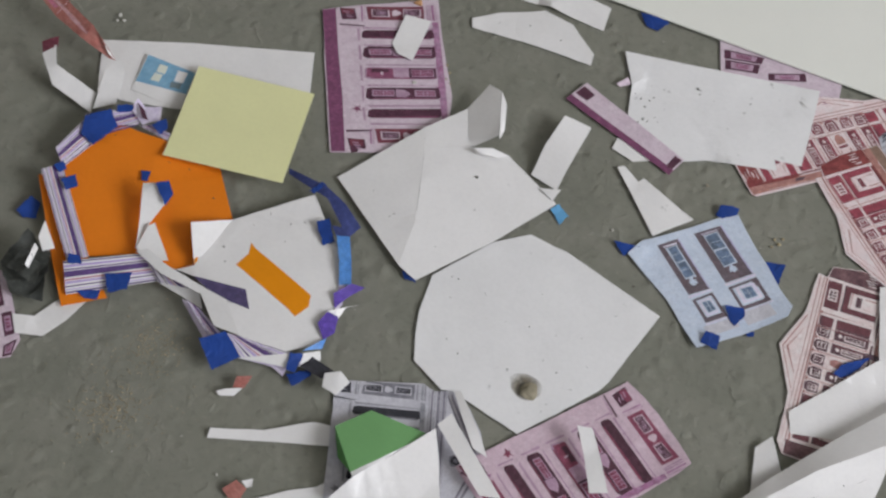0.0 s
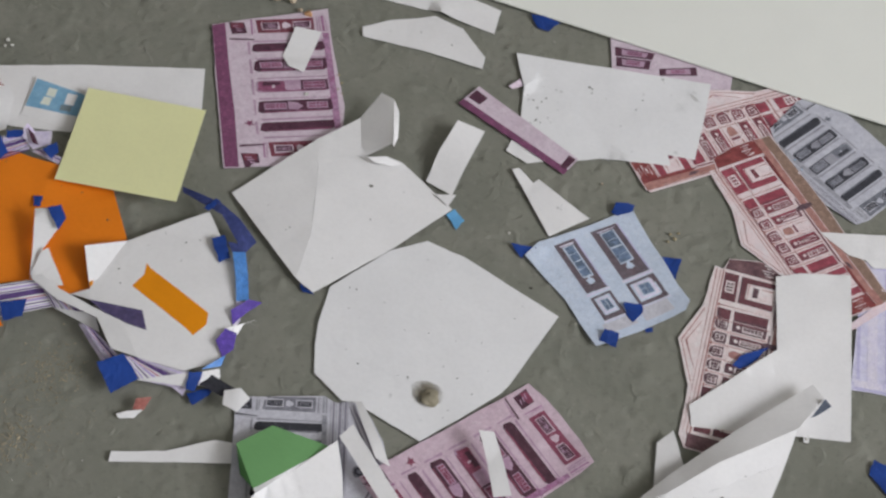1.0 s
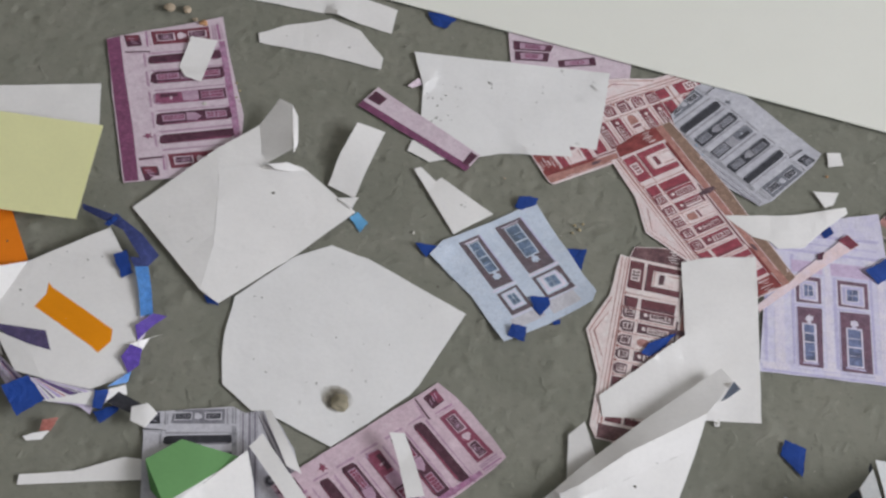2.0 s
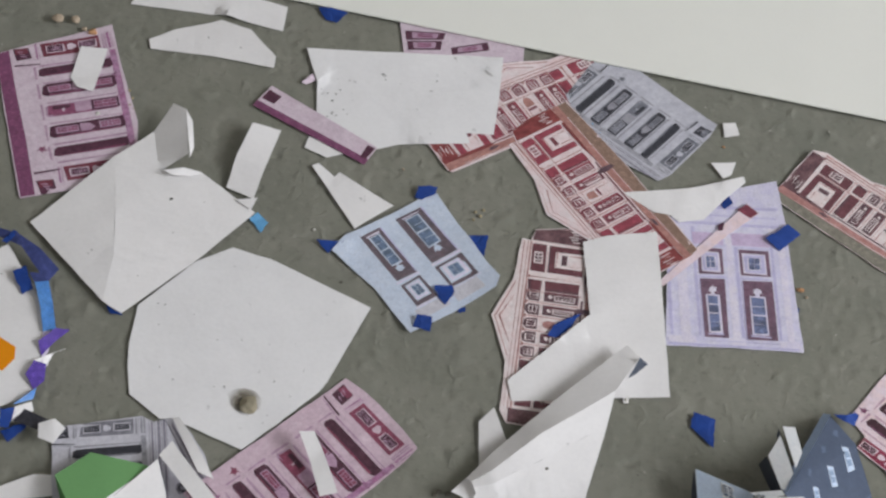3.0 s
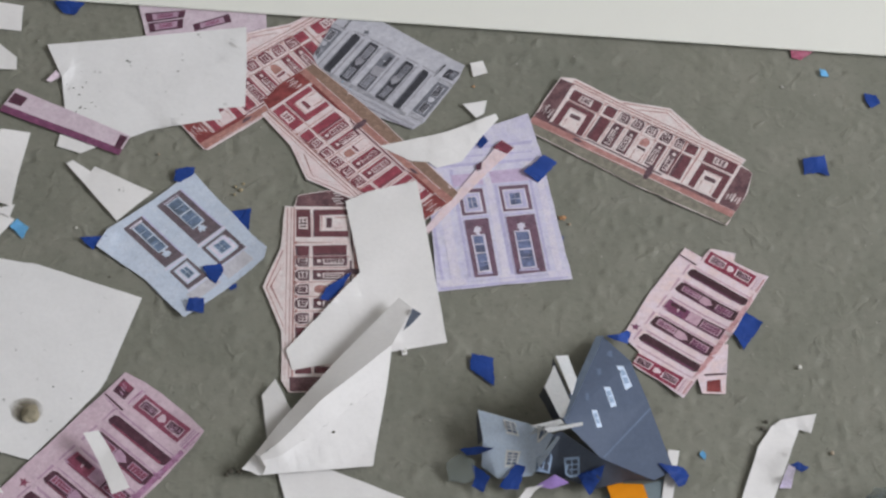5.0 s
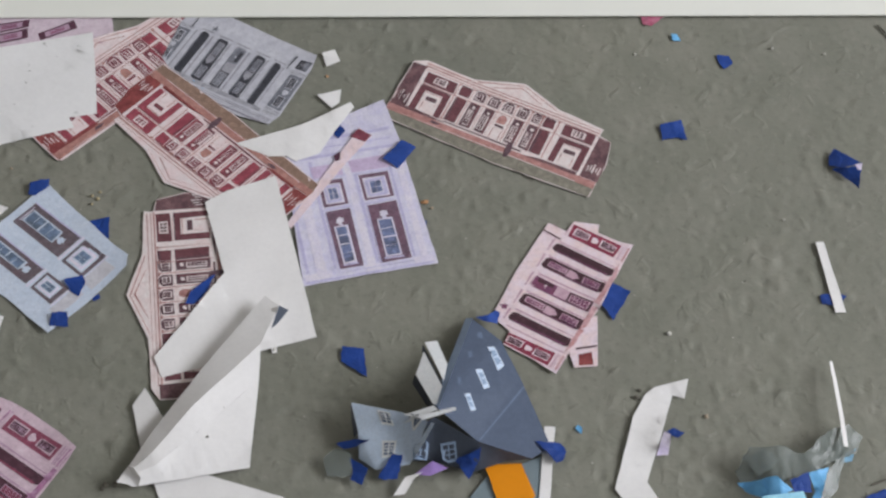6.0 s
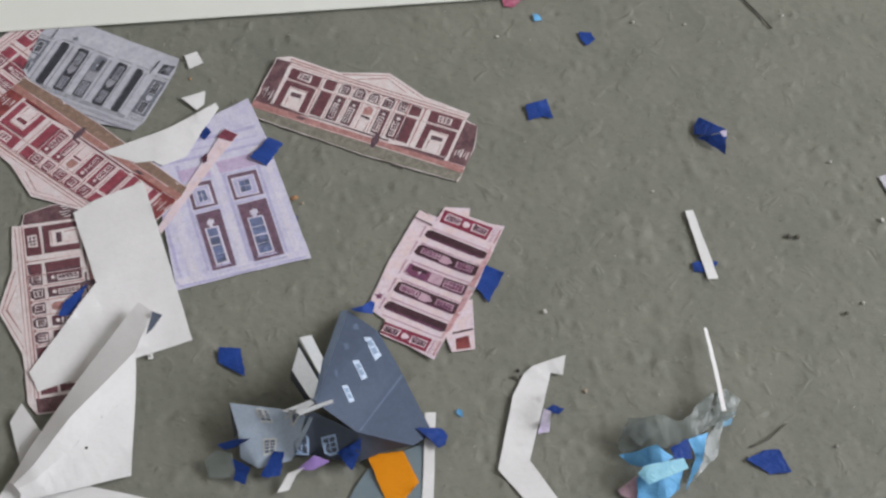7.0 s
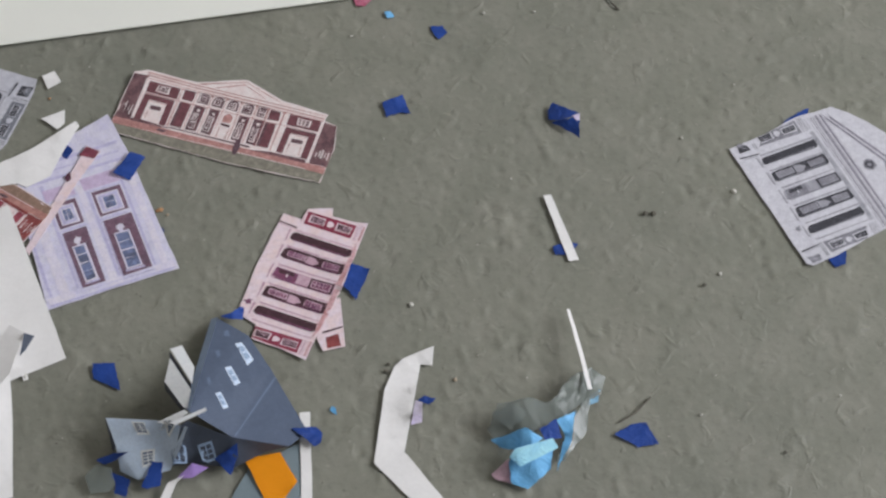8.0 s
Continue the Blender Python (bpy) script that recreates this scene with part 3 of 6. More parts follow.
FRONT = [(-55.5, -48.4), (0, -49), (65.5, -48.8), (66, -20), (63, 12), (64, 27), (40, 27.5), (20, 31), (-15.3, 29.4), (-40.3, 28.5), (-64.8, 28.5), (-60, -20.6), (-57.2, -38.3)]
print_thing("plum and pink print of a five-bay house front", (0.0344, 0.3134), -72.8, 1.0, 0.6, FRONT, "pinkbg",
            five_bay_front("plumdark", "plummid", "pinkbg", "maroon", "pinkcap", "plum", pale="plumpale"), [(-64, 30, 30, 2)])
outline = [(-49.5, -36.1), (-49.3, -21.7), (-59.9, -20.6), (-67, -3.6), (-60, -1.3), (-60.8, 15.3), (-63, 25.5), (-43, 26.2), (-1.1, 28.3),
           (31.1, 26.2), (61.5, 26.3), (58.5, 6.6), (58, -16.5), (46.3, -17.8), (42.2, -34), (0, -37)]
print_thing("pale pink print of a five-bay house front with red panels", (0.5508, 0.1255), -131.8, 0.852, 0.8, outline, "rosebg",
            five_bay_front("rosedark", "rosemid", "rosebg", "red", "rosecap", None, base="peach"), [(60, 30, 30, 1.5), (-60, 30, 20, 1)])
outline = [(-53.7, -41.2), (-55.5, -10.6), (-60.6, 22.3), (-59.4, 36.7), (-59.1, 51.7), (-49.3, 60.9), (-35.4, 70.2), (-20.5, 77.7), (10, 76), (45, 60),
           (54.7, 30.4), (57.1, 10.4), (61.9, -16.7), (62.2, -36), (58.9, -40.2)]
print_thing("grey print of a five-bay house front with its gable", (0.8811, 0.0785), -87.9, 0.865, 0.6, outline, "greybg",
            five_bay_front("greydark", "greymid", "greybg", "greymid", "greycap", None, True, "greypale"))
outline = [(62, -37), (32.7, -37.9), (-55.4, -39.2), (-60.7, -39.7), (-63.6, -25.7), (-64.6, -12), (-64.1, 9.6), (-61.9, 25.5), (-49.5, 27.6), (-26.8, 28.4), (20, 29), (62, 29)]
print_thing("pink print of a five-bay house front under a slip", (0.1966, 0.0553), -137.0, 0.952, 1.3, outline, "pinkprint",
            five_bay_front("pinkdark", "pinkred", "pinkprint", "pinkred", "pinkcap", None, pale="plumpale"), [(-60, 31, 30, 3)])
outline = [(-56, -46.3), (35, -48), (58, -30), (59, -23.6), (52, 17), (12, 41.5), (-27.6, 39), (-57, 34), (-60.5, 22), (-59, -32)]
print_thing("cool grey print of a five-bay house front beside the white board", (0.3826, 0.3352), 140.2, 0.80, 1.2, outline, "coolbg",
            five_bay_front("cooldark", "coolmid", "coolbg", "coolmid", "greycap", None, True, "greypale"), [(60, 40, 30, 1)])
outline = [(-50, -37.6), (-56, -34.8), (-60, 24.2), (-54.5, 32.3), (-58, 50.2), (-25, 66.4), (-1, 71.6), (40, 60), (62, 30), (62, -38)]
print_thing("grey print of a house front under green paper", (0.0894, 0.0378), -80.6, 0.80, 0.9, outline, "greybg",
            five_bay_front("greydark", "greymid", "greybg", "greymid", "greycap", None, True, "greypale"))


def long_front(light, bay, dark, strip, ground, block_ink):
    """The long pedimented front: an end bay at either side, five windows over doors, a street strip below."""
    s = [("printed_ground", ground, 1, [(-69.4, -7.0), (-30, -8.8), (8, -10.6), (40, -9.6), (71.4, -8.6), (72, -1.4), (-71.4, -0.2)]),
         ("printed_street", strip, 2, [(-71.4, -0.9), (-20, -1.1), (30, -1.5), (72, -1.7), (72.2, 3.2), (30, 3.4), (-20, 4.0), (-71.4, 4.5)]),
         ("printed_kerb", light, 3, [(-60, -0.2), (0, -0.6), (60, -1.0), (60, -1.5), (0, -1.1), (-60, -0.7)]),
         ("printed_shadow", block_ink, 3, [(-60, 4.4), (-40, 4.2), (-33, 5.6), (-60, 6.2)]),
         ("printed_shadow", block_ink, 3, [(22, 3.6), (58, 3.2), (58, 5.6), (34, 5.4)]),
         ("printed_shadow", dark, 3, [(-34, 5.6), (20, 4.4), (20, 5.8), (-34, 6.6)]),
         ("printed_block", block_ink, 1, [(-71.4, 4.2), (-59.5, 4.6), (-60.4, 24), (-61, 41.6), (-70.6, 41.6)]),
         ("printed_block", block_ink, 1, [(60.2, 3.6), (72.2, 3.4), (72.6, 20), (69, 36.8), (61, 38.4)]),
         ("printed_post", light, 2, [(-60.6, 6), (-59.8, 6), (-60.2, 40), (-61.2, 40)]),
         ("printed_figure", "figure", 4, [(11, -3), (13.6, -3.2), (14.4, 3), (13.4, 8), (12, 9.4), (10.6, 7.6), (10.2, 2)]),
         ("printed_figure", "figure", 4, [(-42, 1.6), (-37, 1.2), (-34, 2.6), (-40, 3.4)])]
    for k in range(5):
        x = 62.6 + 1.9 * k
        s.append(("printed_mark", light, 3, rect(x, 9 + 1.5 * (k % 2), x + 0.6, 14 + 1.2 * (k % 3))))
        s.append(("printed_mark", light, 3, rect(-71 + 2 * k, 9 + 2 * (k % 2), -70.5 + 2 * k, 15 + 1.5 * (k % 3))))
    for v, h in ((39.4, 0.5), (41.2, 0.8), (43.6, 0.4)):
        s.append(("printed_cornice", strip, 1, [(-62, v + 0.6), (60, v - 0.6), (60, v + h - 0.6), (-62, v + h + 0.6)]))
    for d in (0.0, 2.6):
        s.append(("printed_pediment", strip, 1, [(-27 + 4 * d, 45.6), (-25.6 + 4 * d, 45.6), (2, 55.4 - d), (2, 56 - d)]))
        s.append(("printed_pediment", strip, 1, [(29 - 4 * d, 46), (27.6 - 4 * d, 46), (2, 55.4 - d), (2, 56 - d)]))
    for side in (-1, 1):
        a, b = (-58.5, -37.6) if side < 0 else (37.6, 58.5)
        s += [("printed_bay", bay, 1, rect(a, 29.3, b, 38.4)), ("printed_frame", light, 2, rect(a + 6, 31, b - 6, 36.8)),
              ("printed_bay", bay, 1, rect(a, 6.4, b, 27.4)), ("printed_door_case", light, 2, rect(a + 4.4, 6.6, b - 4.4, 23.6)),
              ("printed_lintel", strip, 3, rect(a + 4.6, 22.4, b - 4.6, 22.9)), ("printed_door_panel", strip, 3, rect(a + 6.2, 7.4, a + 6.6, 15)),
              ("printed_door_panel", strip, 3, rect(b - 6.6, 7.4, b - 6.2, 15)),
              ("printed_sign", dark, 3, rect(a + 6.8, 16.4, b - 6.8, 19.6)), ("printed_shade", dark, 2, rect(a + 0.3, 26.6, b - 0.3, 27.4))]
        s += [("printed_glass", dark, 3, rect(a + 7.1 + 2.4 * i, 32, a + 8.7 + 2.4 * i, 35.8)) for i in range(3)]
        s += [("printed_bar", light, 4, rect(a + 7.1 + 2.4 * i, 33.7, a + 8.7 + 2.4 * i, 34.1)) for i in range(3)]
        a, b = (-34.6, -27) if side < 0 else (24, 31.4)
        s += [("printed_bay", bay, 1, rect(a, 30.3, b, 38.4)), ("printed_bay", bay, 1, rect(a, 7.4, b, 28)),
              ("printed_shade", dark, 2, rect(a + 0.3, 8, a + 1.6, 27)), ("printed_shade", dark, 2, rect(a + 0.3, 37.2, b - 0.3, 38.2))]
    for u in (-36.4, -26.0, -15.8, -5.6, 4.6, 14.8, 22.6, 33.4):
        s.append(("printed_column_shade", strip, 1, rect(u, 6.5, u + 0.45, 39)))
        s.append(("printed_capital", strip, 2, rect(u - 0.9, 37.6, u + 1.3, 38.6)))
    s += [("printed_string_course", strip, 1, rect(-58, 28.2, 57, 28.6)), ("printed_frieze", dark, 2, rect(-26, 38.4, 24, 38.9))]
    for i in range(5):
        u = -20.6 + 10.15 * i
        s.append(("printed_window", dark, 1, [(u - 3.7, 30.4), (u + 3.7, 30.4), (u + 3.7, 36.6), (u + 2, 38.4), (u - 2, 38.4), (u - 3.7, 36.6)]))
        framed(s, light, dark, (u - 2.5, 31.4, u + 2.2, 36.8), 2, 0.6, 1, 1)
        if i != 2:
            s += [("printed_window", dark, 1, rect(u - 3.4, 7.6, u + 3.4, 28)), ("printed_shade", bay, 2, rect(u + 1.9, 8, u + 3.2, 27.6)),
                  ("printed_roundel", light, 2, [(u + 1.3 * math.cos(a), 24.4 + 1.3 * math.sin(a)) for a in [k * math.pi / 3 for k in range(6)]])]
            framed(s, light, dark, (u - 2.3, 9.6, u + 1.6, 22), 2, 0.55, 4, 1)
        else:
            s += [("printed_arch", strip, 1, [(u - 2.8, 20), (u + 2.8, 20), (u + 2.8, 25), (u + 1.2, 27), (u - 1.2, 27), (u - 2.8, 25)]), ("printed_sign", dark, 2, rect(u - 3, 17, u + 3, 18.8)),
                  ("printed_door", strip, 1, rect(u - 3.4, 7, u - 2.9, 16)), ("printed_door", strip, 1, rect(u + 2.9, 7, u + 3.4, 16))]
    return s


LONG = [(-70, -7.4), (8, -11), (72, -9), (73, 20), (69.3, 37.2), (60.5, 39.5), (61.4, 45), (29.5, 47.6), (1.8, 57.8), (-29.3, 46.6), (-63, 46.5), (-71, 42), (-72, 0)]
print_thing("brown and cream print of a long pedimented front", (0.5334, 0.2419), -36.8, 1.0, 0.7, LONG, "browbg",
            long_front("browbg", "browdark", "browmid", "browstrip", "grass", "browblock"), [(-70, 44, 40, 2)])
print_thing("red and cream print of a long pedimented front, under other prints", (0.3310, 0.3226), 32.7, 1.06, 0.7, [(x, max(y, -2.5)) for x, y in LONG], "redbg",
            long_front("redbg", "redbay", "redmid", "redstrip", "redground", "redblock"))
print_thing("red and cream print of a long pedimented front lying across another", (0.3763, 0.2834), 126.0, 0.983, 1.4, LONG, "redbg",
            long_front("redbg", "redbay", "redmid", "redstrip", "redground", "redblock"))
print_thing("brown print of a long pedimented front under white paper", (0.3540, 0.1669), 85.0, 1.006, 0.7, LONG, "browbg",
            long_front("browbg", "browdark", "browmid", "browstrip", "browstrip", "browblock"))


def two_bay_front(bay, frame_ink, pane, shade, bays):
    """Two tall windows with small ones over them, between pale columns. bays: x0, x1 of either bay."""
    s = []
    for x0, x1 in bays:
        c, w = (x0 + x1) / 2, (x1 - x0) / 2
        s += [("printed_bay", bay, 1, rect(x0, 7, x1, 49.5)), ("printed_reveal", "lavshade", 2, rect(x0, 7, x0 + 0.7, 49.5)), ("printed_sill", shade, 2, rect(c - w * 0.66, 8.8, c + w * 0.6, 10)),
              ("printed_rosette", frame_ink, 2, [(c + (2.8 if a % 2 else 2.0) * math.cos(a * math.pi / 6), 41.6 + (2.8 if a % 2 else 2.0) * math.sin(a * math.pi / 6)) for a in range(12)]),
              ("printed_keystone", frame_ink, 2, rect(c - 1.2, 38, c + 1, 40)),
              ("printed_bay", bay, 1, rect(x0, 53, x1, 72.5)), ("printed_ledge", shade, 1, rect(x0 - 1, 50.4, x1 + 1, 51.4)), ("printed_ledge", shade, 1, rect(x0 - 1, 73.4, x1 + 1, 74))]
        framed(s, frame_ink, pane, (c - w * 0.56, 10.5, c + w * 0.5, 38), 2, 1.0, 3, 0)
        s.append(("printed_rail", frame_ink, 5, rect(c - w * 0.5, 23.6, c + w * 0.45, 24.6)))
        s += [("printed_frame", frame_ink, 2, rect(x0 + 2, 54.5, x1 - 2, 69.5)), ("printed_shade", shade, 3, rect(x0 + 3, 55.6, x1 - 3, 68.4))]
        framed(s, frame_ink, pane, (c - w * 0.46, 57, c + w * 0.42, 66.6), 4, 0.6, 1, 1)
    return s


LAVENDER = [(-40.4, -0.4), (0, 0.6), (40.8, -0.2), (39.5, 45), (38.6, 93), (35, 126), (8, 119), (-22, 110), (-34, 92), (-37, 50)]
shapes = two_bay_front("lavbay", "lavframe", "lavpane", "lavshade", ((-17.5, -2.5), (7.5, 26.0)))
shapes += [("printed_plinth", "lavshade", 1, rect(-38.5, 1, 38.5, 2.2)), ("printed_plinth", "lavshade", 1, rect(-38, 4.6, 38, 5.2)),
           ("printed_shadow", "lavshade", 1, rect(-20.6, 8, -18.4, 88)), ("printed_shadow", "lavshade", 1, rect(27.2, 8, 29, 88)),
           ("printed_shadow", "lavshade", 1, rect(5.2, 8, 7, 74)), ("printed_shadow", "lavshade", 1, rect(-37, 8, -35, 60)), ("printed_light", "lavframe", 1, rect(-31, 6, -25, 86)),
           ("printed_light", "lavframe", 1, rect(0, 6, 4, 86)), ("printed_light", "lavframe", 1, rect(32, 6, 36, 86)), ("printed_base", "lavframe", 2, rect(-2, 2.4, 7, 7)),
           ("printed_base", "lavframe", 2, rect(-38, 2.4, -22, 7)), ("printed_base", "lavframe", 2, rect(27, 2.4, 39, 7)), ("printed_plinth", "lavshade", 3, rect(-2, 4.4, 7, 5)),
           ("printed_capital", "lavframe", 2, rect(-2, 84, 6, 90)), ("printed_capital", "lavframe", 2, rect(27, 84, 37, 90)),
           ("printed_lintel", "lavroof", 1, rect(4, 75, 30, 85)), ("printed_lintel", "lavroof", 1, rect(-20, 75, -1, 84)),
           ("printed_cornice", "lavshade", 1, rect(-30, 90, 34, 92)), ("printed_cornice", "lavshade", 1, rect(-26, 97, 33, 98)), ("printed_cornice", "lavshade", 1, rect(-18, 103, 34, 105))]
print_thing("lavender print of a columned front with two windows", (0.4410, 0.1608), 0.6, 1.02, 0.8, LAVENDER, "lavbg", shapes, [(35, 126, 40, 2)])
CARD = [(41.3, 2.4), (28.3, -3.2), (-6.4, -1.4), (-28.6, -2.3), (-38.5, -0.9), (-35.6, 29.5), (-33, 59.1), (-33, 73.4), (-26.9, 78.3), (5, 79), (35.9, 78), (35, 40)]
shapes = two_bay_front("bluebay", "bluebg", "bluepane", "lavframe", ((-24.0, -4.5), (6.3, 20.8)))
shapes = [(k, i, n, [(x, y * 0.92 - 3 if y < 51 else y * 0.9 - 1.6) for x, y in ring]) for k, i, n, ring in shapes]
shapes += [("printed_stone", "greybg", 1, rect(-22, 65, -2, 74)), ("printed_stone", "greybg", 1, rect(3, 66, 24, 73))]
print_thing("pale blue print of a columned front held with blue tape", (0.2301, 0.2394), -142.8, 1.0, 1.0, CARD, "bluebg", shapes, [(36, 78, 25, 2), (-33, 76, 30, 3)])

# ---- paper scraps and tape ----
def shrunk(quad, k):
    """A four-cornered outline drawn in towards its middle."""
    mid = [sum(p[i] for p in quad) / 4 for i in range(3)]
    return [tuple(m + (c - m) * k for c, m in zip(p, mid)) for p in quad]


def sash(kind, frame_ink, pane_ink, quad, across, along, rim=0.16):
    """A window printed on folded paper: frame, pane and glazing bars."""
    a, b, c, d = [Vector(p) for p in quad]

    def at(i, j):
        return tuple(a.lerp(b, i).lerp(d.lerp(c, i), j))

    out = [(kind, frame_ink, quad), ("window_pane", pane_ink, [at(rim, rim), at(1 - rim, rim), at(1 - rim, 1 - rim), at(rim, 1 - rim)])]
    for k in range(across):
        j = rim + (1 - 2 * rim) * (k + 1) / (across + 1)
        out.append(("window_bar", frame_ink, [at(rim, j - 0.03), at(1 - rim, j - 0.03), at(1 - rim, j + 0.03), at(rim, j + 0.03)]))
    for k in range(along):
        i = rim + (1 - 2 * rim) * (k + 1) / (along + 1)
        out.append(("window_bar", frame_ink, [at(i - 0.04, rim), at(i + 0.04, rim), at(i + 0.04, 1 - rim), at(i - 0.04, 1 - rim)]))
    return out


paper("white_paper_sheet", "long white paper sheet half under a yellow note", "paper", (-0.0856, 0.2757), [
    ("sheet", "white", [(-68.5, 7.5, 1), (-14.4, 21.8, 1), (62.4, 37.7, 1), (68.6, 3.3, 1), (3.3, -29.5, 1), (-6.2, -33.9, 1), (-41.4, -37.7, 1), (-58.3, -34.3, 1)]),
])
paper("picture_card", "small blue picture card with printed windows, lying on white paper", "printed card", (-0.1069, 0.2610), [
    ("sheet", "white", [(-16.4, 18.4, 3), (17.2, 13, 2), (16, -18.4, 2), (-17.3, -12.8, 2)]),
    ("print", "skyblue", [(-15.7, 17.3, 3.3), (16.7, 12, 2.3), (16.5, -6.3, 2.3), (-16.7, -5.5, 2.3)]),
    ("printed_window", "cream", [(-6.6, 12, 2.5), (-1, 11.8, 2.5), (-1.1, 5.2, 2.5), (-6.7, 5.5, 2.5)]),
    ("printed_window", "cream", [(-7.4, 4.2, 2.5), (-2.3, 4.4, 2.5), (-2.7, -2.2, 2.5), (-8.3, -2, 2.5)]),
    ("printed_window", "white", [(5.8, 10.4, 2.5), (12.4, 10.5, 2.5), (11.9, 1.4, 2.5), (6, 1.5, 2.5)]),
    ("printed_door", "slategrey", [(4.5, 0.6, 2.5), (11.2, 1.2, 2.5), (11.3, -3.7, 2.5), (4.6, -4.4, 2.5)]),
])
paper("sticky_note", "square pale yellow sticky note lying over white and orange paper", "sticky note", (-0.0507, 0.2368), [
    ("sheet", "yellow", [(-38.1, 39.1, 5), (37.6, 37.9, 6), (38.2, -39.1, 9), (-36.7, -38.6, 8)]),
])
paper("paper_loop", "folded paper strip with a white back and a brown-red printed end", "paper strip", (-0.1662, 0.2617), [
    ("printed_strip", "brick", [(-38.4, 36.7, 16), (-22.5, 39.9, 18), (-9.8, 28.4, 18), (8.1, 16.2, 18), (26.7, 3.1, 5), (22.1, 3.6, 5), (5.3, 7.5, 12), (-17.4, 19.6, 14)]),
    ("printed_line", "rosecap", [(-27, 34, 17), (-25.6, 34.6, 17), (-4, 19.4, 17), (6, 11.6, 16), (5, 11, 16), (-6, 17.6, 17)]),
    ("printed_line", "rosecap", [(-14, 31, 17), (-13, 31.4, 17), (-17, 21.5, 17), (-18, 21.5, 17)]),
    ("printed_line", "rose", [(-33, 34.6, 17), (-30, 36, 17), (-18.4, 26.6, 17), (-20.4, 25, 17)]),
    ("fold", "white", [(11.6, 13.8, 18), (15.5, 10.9, 12), (26.7, 3.1, 5), (21.5, 4.6, 8)]),
    ("curl", "white", [(-16.2, -9.9, 11), (-8.9, -3.9, 15), (-4.9, -15.7, 11), (23.8, -26, 5), (24.8, -39.8, 2), (-3.3, -29.1, 7)]),
    ("printed_end", "maroon", [(-19.1, -2.2, 14), (-9.6, 2.9, 18), (-7.5, -4.5, 16), (-16, -9.3, 12)]),
    ("tail", "white", [(24.9, -11.1, 11), (31.3, -0.6, 13), (37.6, -10, 11), (38.4, -30.5, 5), (25.7, -37.9, 4)]),
])
